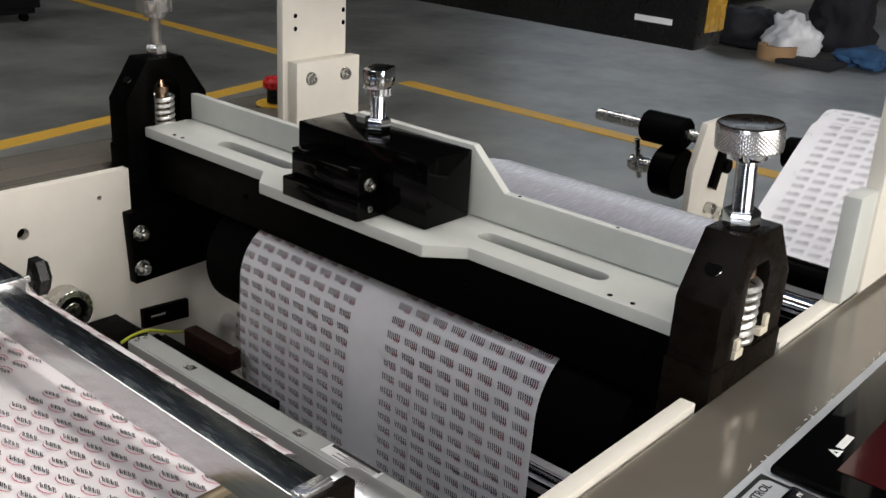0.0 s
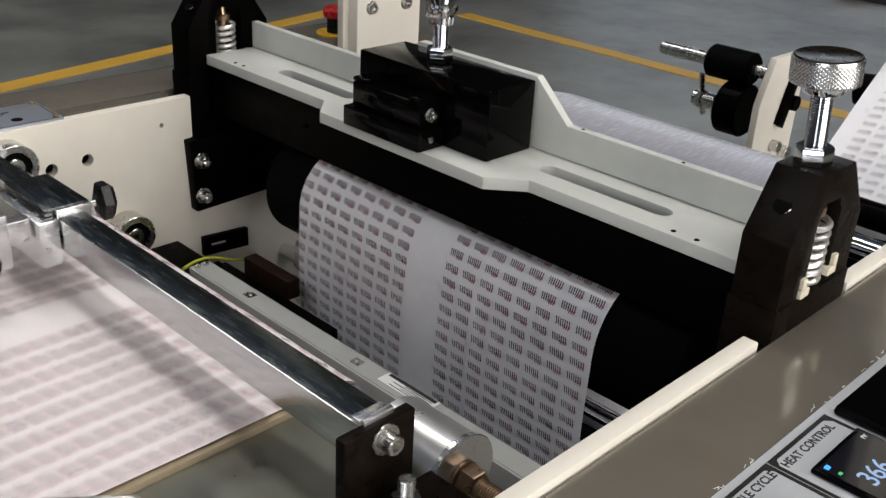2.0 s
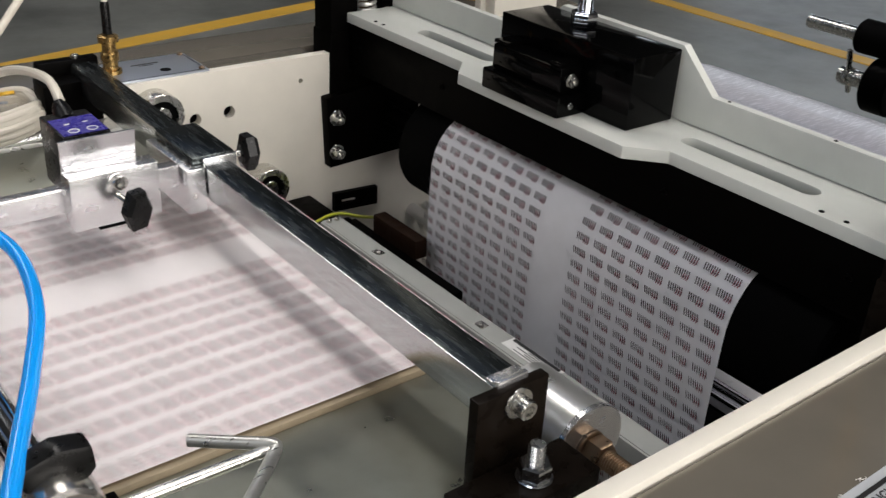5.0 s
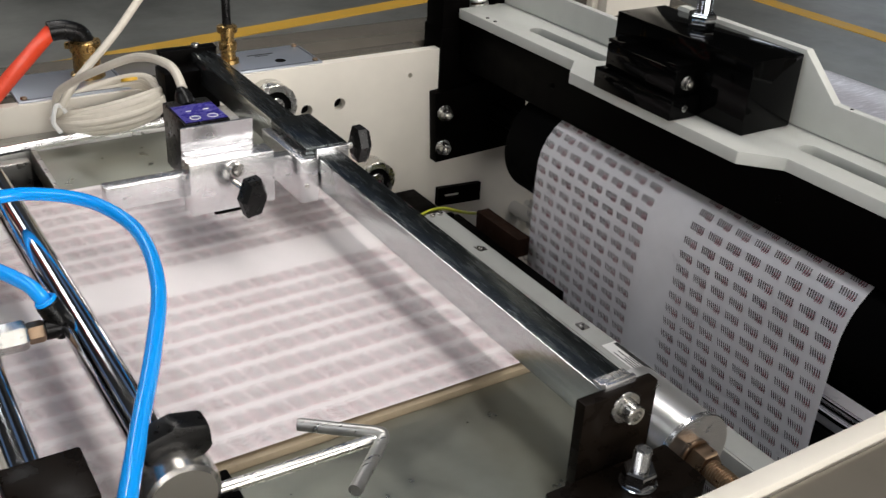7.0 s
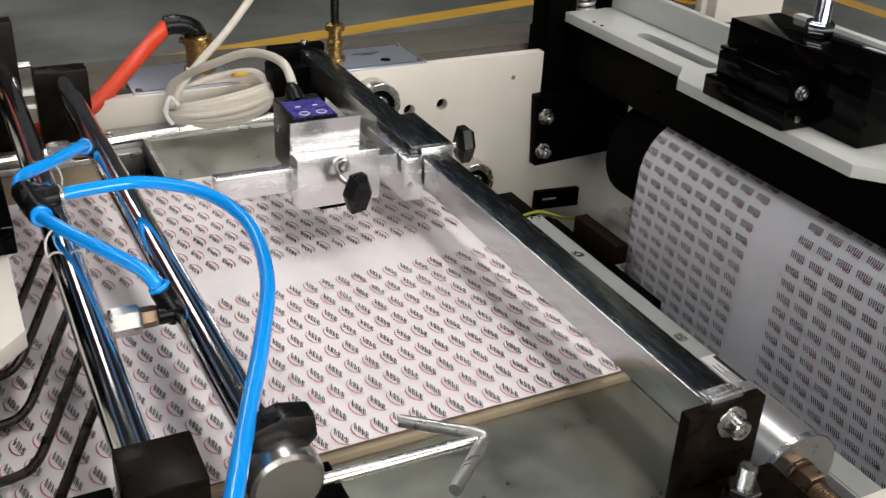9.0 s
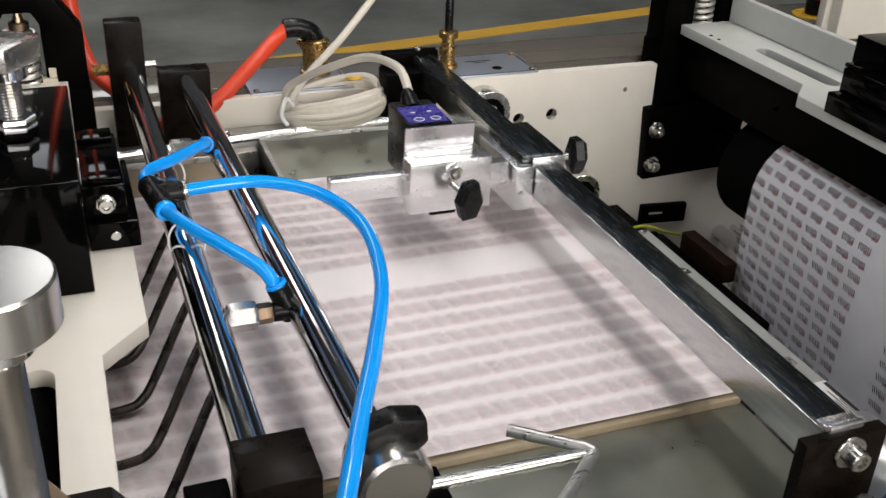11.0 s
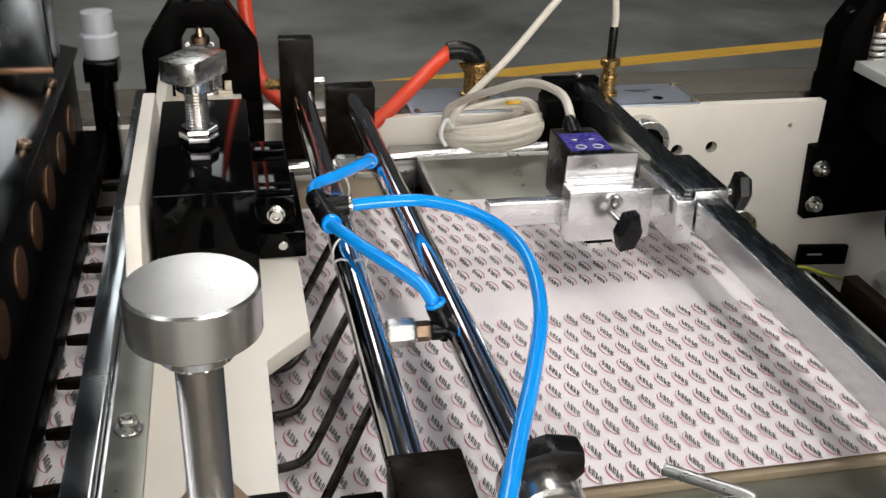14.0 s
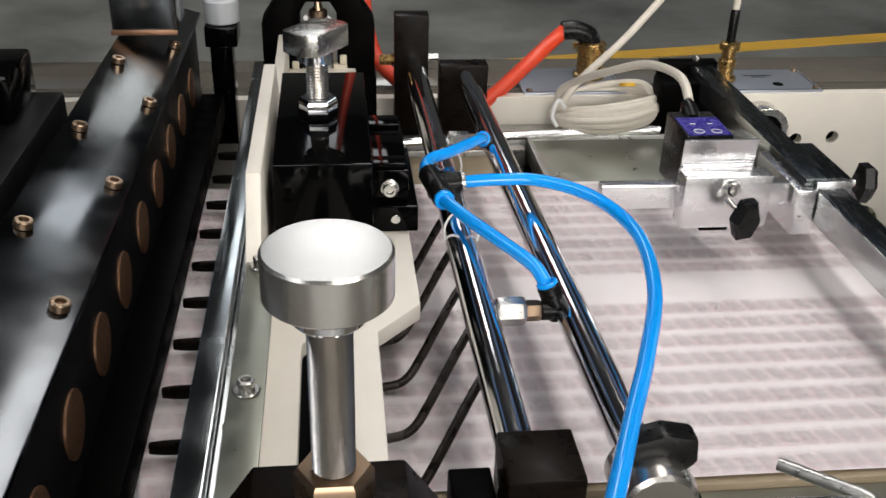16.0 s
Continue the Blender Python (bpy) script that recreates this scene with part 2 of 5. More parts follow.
def joined(*bms):
    out = bms[0]
    for b in bms[1:]:
        me = bpy.data.meshes.new("join")
        b.to_mesh(me)
        b.free()
        out.from_mesh(me)
        bpy.data.meshes.remove(me)
    return out


def along(p0, p1):
    """A pose at p0 whose z axis points to p1."""
    d = Vector(p1) - Vector(p0)
    return Matrix.Translation(p0) @ d.to_track_quat("Z", "Y").to_matrix().to_4x4()


def lathe(profile, p0, p1, seg=32, uv=False):
    """Turns (radius, height) pairs about the line from p0 towards p1."""
    bm = bmesh.new()
    m = along(p0, p1)
    rings = []
    for r, h in profile:
        if r < 1e-6:
            rings.append([bm.verts.new(m @ Vector((0, 0, h)))])
        else:
            rings.append([bm.verts.new(m @ Vector((r * math.cos(a * math.tau / seg), r * math.sin(a * math.tau / seg), h))) for a in range(seg)])
    lay = bm.loops.layers.uv.new("UVMap") if uv else None
    for (ra, a), (rb, b) in zip(zip(profile, rings), zip(profile[1:], rings[1:])):
        for i in range(seg):
            j = (i + 1) % seg
            q = [a[i % len(a)], a[j % len(a)], b[j % len(b)], b[i % len(b)]]
            q = [v for k, v in enumerate(q) if v not in q[:k]]
            if len(q) > 2:
                f = bm.faces.new(q)
                if lay:
                    for loop in f.loops:
                        v = loop.vert
                        k = i if v in (a[i % len(a)], b[i % len(b)]) else i + 1
                        loop[lay].uv = (k / seg * math.tau * max(ra[0], rb[0]), ra[1] if v in a else rb[1])
    return bm


def cyl(p0, p1, r, seg=24, bev=0.0006):
    h = (Vector(p1) - Vector(p0)).length
    bev = min(bev, r * 0.4, h * 0.4)
    return lathe([(0, 0), (r - bev, 0), (r, bev), (r, h - bev), (r - bev, h), (0, h)], p0, p1, seg)


def ring(p0, p1, r, r_in, seg=28):
    h = (Vector(p1) - Vector(p0)).length
    b = min(0.0006, h * 0.3)
    return lathe([(r_in, 0), (r - b, 0), (r, b), (r, h - b), (r - b, h), (r_in, h), (r_in, 0)], p0, p1, seg)


def hexagon(p0, p1, flats, bev=0.0008):
    h = (Vector(p1) - Vector(p0)).length
    r = flats / math.sqrt(3)
    bm = lathe([(0, 0), (r * 0.9, 0), (r, h * 0.12), (r, h * 0.88), (r * 0.9, h), (0, h)], p0, p1, 6)
    return bm


def threaded(p0, p1, r, pitch=0.0015, seg=20):
    h = (Vector(p1) - Vector(p0)).length
    n = max(2, int(h / pitch))
    prof = [(0, 0)]
    for i in range(n):
        prof += [(r * 0.86, h * i / n), (r, h * (i + 0.5) / n)]
    prof += [(r * 0.86, h), (0, h)]
    return lathe(prof, p0, p1, seg)


def slab(outer, holes, axis, a0, a1, bev=0.0):
    """A plate from an outline and holes in the plane across axis, between a0 and a1. The outline's pairs run in the order x, y, z without the axis."""
    bm = bmesh.new()
    ax = "xyz".index(axis)

    def at(p, a):
        q = list(p)
        q.insert(ax, a)
        return q
    edges = []
    for loop in (outer, *holes):
        vs = [bm.verts.new(at(p, a0)) for p in loop]
        edges += [bm.edges.new((vs[i], vs[(i + 1) % len(vs)])) for i in range(len(vs))]
    made = bmesh.ops.triangle_fill(bm, edges=edges, use_beauty=True, use_dissolve=True)
    faces = [f for f in bm.faces]
    ext = bmesh.ops.extrude_face_region(bm, geom=faces)
    vec = [0, 0, 0]
    vec[ax] = a1 - a0
    bmesh.ops.translate(bm, verts=[g for g in ext["geom"] if isinstance(g, bmesh.types.BMVert)], vec=vec)
    bmesh.ops.recalc_face_normals(bm, faces=bm.faces)
    return bevelled(bm, bev, 2) if bev else bm


def circle(cx, cy, r, n=20):
    return [(cx + r * math.cos(i * math.tau / n), cy + r * math.sin(i * math.tau / n)) for i in range(n)]


def stadium(cx, cy, half, r, upright=True, n=8):
    """A slot's outline, long along the second coordinate if upright."""
    pts = []
    for i in range(n + 1):
        a = math.pi * i / n
        pts.append((r * math.cos(a), half + r * math.sin(a)))
    for i in range(n + 1):
        a = math.pi + math.pi * i / n
        pts.append((r * math.cos(a), -half + r * math.sin(a)))
    return [(cx + (p if upright else q), cy + (q if upright else p)) for p, q in pts]


def glide(points, steps=10):
    """A smooth line through the points."""
    pts = [Vector(p) for p in points]
    out = []
    for i in range(len(pts) - 1):
        a, b, c, d = pts[max(i - 1, 0)], pts[i], pts[i + 1], pts[min(i + 2, len(pts) - 1)]
        for k in range(steps):
            t = k / steps
            out.append(0.5 * (2 * b + (c - a) * t + (2 * a - 5 * b + 4 * c - d) * t * t + (3 * b - a - 3 * c + d) * t ** 3))
    return out + [pts[-1]]


def sweep(line, r, seg=12):
    """A round tube along a line of points."""
    bm = bmesh.new()
    up = Vector((0.12, 0.31, 0.94))
    rings = []
    for i, p in enumerate(line):
        d = (line[min(i + 1, len(line) - 1)] - line[max(i - 1, 0)]).normalized()
        u = (up - d * up.dot(d)).normalized()
        up = u
        w = d.cross(u)
        rings.append([bm.verts.new(p + r * (u * math.cos(a * math.tau / seg) + w * math.sin(a * math.tau / seg))) for a in range(seg)])
    for a, b in zip(rings, rings[1:]):
        for i in range(seg):
            bm.faces.new((a[i], a[(i + 1) % seg], b[(i + 1) % seg], b[i]))
    bm.faces.new(rings[0][::-1])
    bm.faces.new(rings[-1])
    return bm


def helix(p0, height, r, wire, turns, seg=8):
    p0 = Vector(p0)
    n = int(turns * 20)
    return sweep([p0 + Vector((r * math.cos(math.tau * turns * i / n), r * math.sin(math.tau * turns * i / n), height * i / n)) for i in range(n + 1)], wire, seg)


def screw(parent, p, way, head=0.005, height=0.005, washer=0.0, mat=None, name="screw"):
    """A socket screw with its hexagon recess; with a washer as its own piece."""
    p, way = Vector(p), Vector(way).normalized()
    h0 = 0.0
    w = None
    if washer:
        h0 = 0.0016
        w = part("washer", ring(p, p + way * h0, washer, head * 0.55), zinc, parent)
    b = head * 0.12
    prof = [(0, h0), (head, h0), (head, h0 + height - b), (head - b, h0 + height), (head * 0.56, h0 + height), (head * 0.5, h0 + height * 0.45), (0, h0 + height * 0.4)]
    return part(name, lathe(prof, p, p + way, 18), mat or zinc, parent)


# ---- hall ----
def hall():
    x0, x1, y0, y1 = -8.0, 12.0, -7.0, 13.0
    solo("floor", box(x0, x1, y0, y1, -0.2, 0.0, 0), concrete_mat, "worn grey concrete workshop floor with dark stains", "floor", kind="structure", at=(0, 0, 0))
    solo("wall_east", slab([(y0, 0), (y1, 0), (y1, ROOF), (y0, ROOF)], [[(2.9, 1.95), (9.1, 1.95), (9.1, 4.05), (2.9, 4.05)]], "x", x1, x1 + 0.25), wall_mat, "plain painted workshop wall with a window opening", "wall", kind="structure", at=(x1, 3, 0))
    solo("wall_north", box(x0, x1, y1, y1 + 0.25, 0, ROOF, 0), wall_mat, "plain painted workshop wall", "wall", kind="structure", at=(2, y1, 0))
    solo("wall_south", slab([(x0, 0), (x1, 0), (x1, ROOF), (x0, ROOF)], [[(-3.6, 0.75), (4.6, 0.75), (4.6, 4.25), (-3.6, 4.25)]], "y", y0 - 0.25, y0), wall_mat, "plain painted workshop wall with a wide gate opening", "wall", kind="structure", at=(2, y0, 0))
    outer = [(y0, 0), (y1, 0), (y1, ROOF), (y0, ROOF)]
    door = [(-3.1, 0.3), (1.1, 0.3), (1.1, 4.1), (-3.1, 4.1)]
    solo("wall_west", slab(outer, [door], "x", x0 - 0.25, x0), wall_mat, "plain painted workshop wall with a loading opening", "wall", kind="structure", at=(x0, 3, 0))
    outer = [(x0, y0), (x1, y0), (x1, y1), (x0, y1)]
    holes = [[(cx - 0.85, -3.9), (cx + 0.85, -3.9), (cx + 0.85, 12.3), (cx - 0.85, 12.3)] for cx in (-4.6, 2.9)]
    solo("ceiling", slab(outer, holes, "z", ROOF + 0.05, ROOF + 0.2), roof_mat, "dark sheet roof with long roof lights", "ceiling", kind="structure", at=(2, 3, ROOF))

    def line(ax, ay, bx, by, w):
        d = Vector((bx - ax, by - ay)).normalized()
        s = Vector((-d.y, d.x)) * w / 2
        pts = [(ax + s.x, ay + s.y), (ax - s.x, ay - s.y), (bx - s.x, by - s.y), (bx + s.x, by + s.y)]
        solo("floor_marking", slab(pts, [], "z", -0.002, 0.004), line_yellow, "worn yellow safety line painted on concrete", "floor marking", kind="structure")
    line(-6.0, 2.67, 4.15, 4.58, 0.105)
    line(4.20, 4.02, 4.24, -2.6, 0.105)
    line(4.16, 4.60, 4.20, 11.5, 0.105)


hall()


# ---- machine side frames ----
def side_frames():
    far = thing("side_frame", (0.5, 1.04, 0.0), "cream painted steel machine side with taupe top cover", "machine frame", "machine sides")
    holes = [circle(0.391, 0.873, 0.0068), circle(0.351, 0.871, 0.0068), circle(0.481, 0.894, 0.0028, 12), circle(0.441, 0.791, 0.0062)]
    part("side_plate", slab([(-0.45, 0.35), (0.96, 0.35), (0.96, 0.795), (0.519, 0.795), (0.519, 0.921), (-0.45, 0.921)], holes, "y", 0.980, 0.992), cream, far)
    part("side_plate", box(0.634, 0.96, 0.980, 0.992, 0.7955, 0.905, 0.0008), cream, far)
    part("cover", box(-0.45, 0.96, 1.0225, 1.108, 0.30, 0.919, 0.0012, 2), taupe, far, "glossy taupe sheet metal cover")
    part("cover_lip", box(-0.45, 0.505, 0.9925, 1.0223, 0.60, 0.9190, 0.0003), taupe, far)
    for x, z in ((0.391, 0.873), (0.351, 0.871), (0.441, 0.791)):
        part("hole_lining", cyl((x, 0.9900, z), (x, 0.9915, z), 0.0066), oxide, far)
    near = thing("side_frame", (0.5, 0.2, 0.0), "cream painted steel machine side with taupe top cover", "machine frame", "machine sides")
    part("side_plate", box(-0.45, 0.518, 0.2695, 0.2815, 0.35, 0.9255, 0.0012), cream, near)
    part("side_plate", box(0.655, 1.25, 0.2695, 0.2815, 0.35, 0.9255, 0.0012), cream, near)
    part("side_plate", box(0.5185, 0.6545, 0.2700, 0.2810, 0.35, 0.80, 0.0005), cream, near)
    part("cover", box(-0.45, 1.25, 0.06, 0.2690, 0.30, 0.9205, 0.004, 3), taupe, near, "glossy taupe sheet metal cover")
    # bed and deep trough under the machine
    bed = thing("machine_bed", (0.5, 0.6, 0.0), "dark painted steel bed between the machine sides", "machine bed")
    part("bed_plate", box(-0.45, 1.25, 0.283, 0.979, 0.40, 0.45, 0.002), dark_paint, bed)
    part("end_plate", box(1.05, 1.06, 0.283, 0.96, 0.4505, 0.80, 0.001), dark_paint, bed)
    part("leg", box(-0.40, -0.30, 0.30, 0.95, 0.0, 0.40, 0.002), dark_paint, bed)
    part("leg", box(0.85, 0.95, 0.30, 0.95, 0.0, 0.40, 0.002), dark_paint, bed)
    part("cover_leg", box(-0.45, 1.25, 0.10, 0.26, 0.0, 0.2995, 0.003), taupe, near)
    part("cover_leg", box(-0.45, 0.96, 1.03, 1.10, 0.0, 0.2995, 0.003), taupe, far)
    # bearings and the cut-out seen on the inner side
    for x, z in ((0.305, 0.8905), (0.426, 0.781)):
        b = thing("bearing", (x, 0.97, z), "steel roller bearing on the machine side", "bearing", "roller bearings")
        part("outer_ring", ring((x, 0.955, z), (x, 0.9795, z), 0.024, 0.017), zinc, b)
        part("shield", ring((x, 0.957, z), (x, 0.9775, z), 0.0165, 0.010), rubber, b)
        part("inner_ring", ring((x, 0.955, z), (x, 0.978, z), 0.0098, 0.004), zinc, b)


side_frames()


# ---- roller bridge assemblies ----
def mirror(x, side):
    return x if side == 0 else 0.435 - x


def yoke(cx, y0, y1, out, label_extra, knob_kind, w=0.054, top=1.034):
    """Black yoke with a pressure screw; out is the way its open face looks along y."""
    y = (y0 + y1) / 2
    th = thing("pressure_yoke", (cx, y, 0.80), "black steel pressure yoke with spring and " + label_extra, "machine yoke", "roller pressure yokes")
    outer = [(cx - w, 0.80), (cx + w, 0.80), (cx + w, top - 0.044), (cx + w * 0.45, top), (cx - w * 0.45, top), (cx - w, top - 0.044)]
    window = [(cx - 0.017, 0.9455), (cx + 0.017, 0.9455), (cx + 0.017, top - 0.034), (cx + 0.011, top - 0.024), (cx - 0.011, top - 0.024), (cx - 0.017, top - 0.034)]
    skin = oxide if out > 0 else blued
    part("body", slab(outer, [window], "y", y0, y1, 0.0012), skin, th)
    part("lower_block", box(cx - w - 0.0015, cx + w + 0.0015, y0 - 0.0012, y1 + 0.0012, 0.801, 0.944, 0.001), skin, th)
    part("spring", helix((cx, y0 + 0.0115, 0.946), 0.052, 0.0118, 0.0025, 7.5), spring_wire, th, "bright steel coil spring")
    part("spring_pin", lathe([(0, 0), (0.006, 0), (0.006, 0.050), (0.0045, 0.062), (0.002, 0.072), (0, 0.072)], (cx, y0 + 0.0125, 0.946), (cx, y0 + 0.0125, 1.1), 16), bronze, th)
    part("spring_cup", ring((cx, y0 + 0.0125, 0.999), (cx, y0 + 0.0125, 1.006), 0.0085, 0.0062), bronze, th)
    for s, up in ((-1, 0.0), (1, 0.006)):
        clip = joined(box(cx + s * 0.0195 - 0.0065, cx + s * 0.0195 + 0.0065, y0 - 0.003, y0 + 0.008, 0.9445 + up, 0.951 + up, 0.001), box(cx + s * 0.0225 - 0.0032, cx + s * 0.0225 + 0.0032, y0 - 0.003, y0 + 0.008, 0.9512 + up, 0.960 + up, 0.001))
        part("clip", clip, ivory, th, "ivory nylon spring clip")
    t = top
    if knob_kind == "knurled":
        kx = cx - 0.0065
        tip = Vector((-0.0045, 0.0035, 0.078))
        at = lambda h: Vector((kx, y, t)) + tip * (h / 0.078)
        part("lock_nut", hexagon(at(0), at(0.014), 0.0225), chrome, th)
        part("threaded_rod", threaded(at(0.014), at(0.054), 0.0075, 0.0019), chrome, th)
        part("knob_neck", lathe([(0, 0), (0.0135, 0), (0.0142, 0.001), (0.0142, 0.0080), (0, 0.0080)], at(0.051), at(0.08), 40), chrome, th)
        k = part("adjusting_knob", knurled_disc(0.0232, 0.0175, at(0.058), at(0.09), 100, 13, 0.00042), bright_knurl, th, "knurled chrome adjusting knob")
        part("cap", lathe([(0.0222, 0), (0.0212, 0.0007), (0.0200, 0.0001), (0, 0.0001)], at(0.0756), at(0.09), 48), blued, k)
    elif out > 0:
        part("lock_nut", hexagon((cx, y, t), (cx, y, t + 0.013), 0.021), zinc, th)
        part("threaded_rod", threaded((cx, y, t + 0.013), (cx, y, t + 0.046), 0.0066, 0.0013), satin, th)
        part("adjusting_knob", lathe([(0, 0), (0.0120, 0), (0.0125, 0.005), (0.0190, 0.006), (0.0200, 0.0075), (0.0200, 0.0225), (0.0190, 0.0235), (0, 0.0237)], (cx, y, t + 0.0435), (cx, y, 1.2), 48), satin, th, "plain round satin metal adjusting knob")
    else:
        kx = cx + 0.0017
        part("lock_nut", hexagon((kx, y, t), (kx, y, t + 0.014), 0.021), bronze, th)
        part("threaded_rod", threaded((kx, y, t + 0.014), (kx, y, t + 0.068), 0.0066, 0.0009), satin, th)
        part("knob_neck", lathe([(0, 0), (0.0100, 0), (0.0108, 0.001), (0.0108, 0.0072), (0, 0.0072)], (kx, y, t + 0.066), (kx, y, 1.2), 32), chrome, th)
        part("adjusting_knob", lathe([(0, 0), (0.0172, 0.0), (0.0180, 0.0008), (0.0180, 0.0136), (0.0172, 0.0144), (0, 0.0145)], (kx, y, t + 0.0733), (kx, y, 1.2), 56), satin, th, "plain round satin metal adjusting knob")
    hole = (cx - w * 0.725, y, top - 0.0225)
    part("oil_hole", cyl(hole, (hole[0] - 0.0006, y, hole[2] + 0.0006), 0.0065, 18), rubber, th)
    part("oil_screw", ring((hole[0] - 0.0002, y - 0.002, hole[2] - 0.001), (hole[0] - 0.0010, y - 0.002, hole[2] - 0.0002), 0.0046, 0.0026), zinc, th)
    return th


def knurled_disc(r, h, p0, p1, seg=84, rows=11, cut=0.0005):
    """A round knob whose rim is cut into small raised diamonds."""
    bm = bmesh.new()
    m = along(p0, p1)
    rings = []
    for j in range(rows + 1):
        edge = j in (0, rows)
        rings.append([bm.verts.new(m @ Vector(((r - (cut if edge or (i + j) % 2 else 0.0)) * math.cos(i * math.tau / seg), (r - (cut if edge or (i + j) % 2 else 0.0)) * math.sin(i * math.tau / seg), h * j / rows))) for i in range(seg)])
    for j, (a, b) in enumerate(zip(rings, rings[1:])):
        for i in range(seg):
            k = (i + 1) % seg
            if (i + j) % 2:
                bm.faces.new((a[i], a[k], b[i]))
                bm.faces.new((a[k], b[k], b[i]))
            else:
                bm.faces.new((a[i], a[k], b[k]))
                bm.faces.new((a[i], b[k], b[i]))
    bm.faces.new(rings[0][::-1])
    bm.faces.new(rings[-1])
    return bm


def bridge(side):
    m = lambda x: mirror(x, side)
    dy = 0.0 if side == 0 else 0.018
    lift = 0.008 if side == 0 else -0.005
    th = thing("roller_bridge", (m(0.565), 0.62, 0.95), "pale grey painted steel bridge plate with two long slots", "machine bridge", "roller bridges")
    e, j, bk = 0.541, 0.515, 0.612
    pts = [(e, 0.3055), (e, 0.500 + dy), (j, 0.528 + dy), (j, 0.742 + dy), (e, 0.768 + dy), (e, 0.977), (bk, 0.977), (bk, 0.3055)]
    outer = [(m(x), y) for x, y in pts]
    slots = [stadium(m(0.574), 0.449, 0.056, 0.0088), stadium(m(0.572), 0.817, 0.052, 0.0088)]
    paint = bridge_paint if side == 0 else cream
    part("plate", slab(outer, slots, "z", 0.947, 0.958, 0.0009), paint, th)
    drop = 0.0 if side else 0.009
    back = [(0.3055, 0.9585), (0.977, 0.9585), (0.977, 0.991 - drop / 3), (0.735 + dy * 3.5, 0.991 - drop / 3), (0.700 + dy * 3.5, 1.032 - drop), (0.552 + dy, 1.032 - drop), (0.514 + dy, 0.991 - drop / 3), (0.3055, 0.991 - drop / 3)]
    part("back_plate", slab(back, [], "x", m(bk), m(bk - 0.0085), 0.0008), paint, th)
    for y in (0.345, 0.365, 0.915, 0.93):
        part("screw_hole", cyl((m(0.548), y, 0.9578), (m(0.548), y, 0.9586), 0.0022, 12), oxide, th)
    for y in (0.40, 0.50):
        part("screw_hole", cyl((m(bk - 0.004), y, 0.9905 - drop / 3), (m(bk - 0.004), y, 0.9914 - drop / 3), 0.0018, 12), oxide, th)
    # pressure block on the plate
    by = 0.549 if side == 0 else 0.585
    bl = thing("pressure_block", (m(0.57), by + 0.08, 0.958), "oily black steel pressure block with chrome stud", "machine block", "pressure blocks")
    part("body", box(m(0.5405), m(0.5985), by, by + 0.165, 0.9585, 1.030 - drop, 0.0012), gloss_black, bl)
    c0 = by + 0.057
    part("clamp_upper", box(m(0.515), m(0.5400), c0, c0 + 0.088, 0.9775, 1.000, 0.0012), gloss_black, bl)
    part("clamp_lower", box(m(0.509), m(0.5400), c0 - 0.006, c0 + 0.094, 0.9585, 0.9770, 0.0012), gloss_black, bl)
    part("clamp_rib", box(m(0.517), m(0.5395), c0 + 0.072, c0 + 0.090, 1.0002, 1.0035, 0.0006), gloss_black, bl)
    part("clamp_rib", box(m(0.517), m(0.5395), c0 + 0.003, c0 + 0.016, 1.0002, 1.0035, 0.0006), gloss_black, bl)
    screw(bl, (m(0.5275), c0 - 0.0005, 0.988), (0, -1, 0), 0.0048, 0.004, 0.0062)
    part("set_screw", cyl((m(0.524), c0 - 0.0065, 0.968), (m(0.524), c0 - 0.0075, 0.968), 0.0032, 14), zinc, bl)
    sy = by + (0.092 if side == 0 else 0.075)
    sx = m(0.572)
    hd = drop * 1.8 + (0.0045 if side else 0.0)
    metal = satin if side else chrome
    part("nut", hexagon((sx, sy, 1.0305 - drop), (sx, sy, 1.044 - drop), 0.021), chrome, bl)
    part("stud", threaded((sx, sy, 1.044 - drop), (sx, sy, 1.078 - hd), 0.0072, 0.0019), metal, bl)
    part("collar", cyl((sx, sy, 1.072 - hd), (sx, sy, 1.0795 - hd), 0.012, 24), chrome, bl)
    r = 0.0175
    flat = [(r * math.cos(a), r * math.sin(a)) for a in [math.radians(d) for d in range(-38, 39, 8)]]
    flat += [(r * math.cos(a), r * math.sin(a)) for a in [math.radians(d) for d in range(142, 219, 8)]]
    turn = 1.01 if side else 0.45
    ca, sa = math.cos(turn), math.sin(turn)
    if side:
        flat = [(p * 1.18, q * 1.25) for p, q in flat]
    part("head", slab([(sx + p * ca - q * sa, sy + p * sa + q * ca) for p, q in flat], [], "z", 1.0798 - hd, (1.0935 if side else 1.0985 - drop * 0.2) - hd, 0.0006), zinc if side else chrome, bl, "polished stud head with two flats")
    if side:
        part("clamp_strip", box(-0.1765, -0.1605, 0.3055, 0.548, 0.9914, 0.9946, 0.0006), worn, th, "bright steel clamping strip")
        for y in (0.418, 0.530):
            screw(th, (-0.1685, y, 0.9946), (0, 0, 1), 0.0040, 0.005, 0.0062)
    for ob in (th, bl):
        ob.location.z += lift


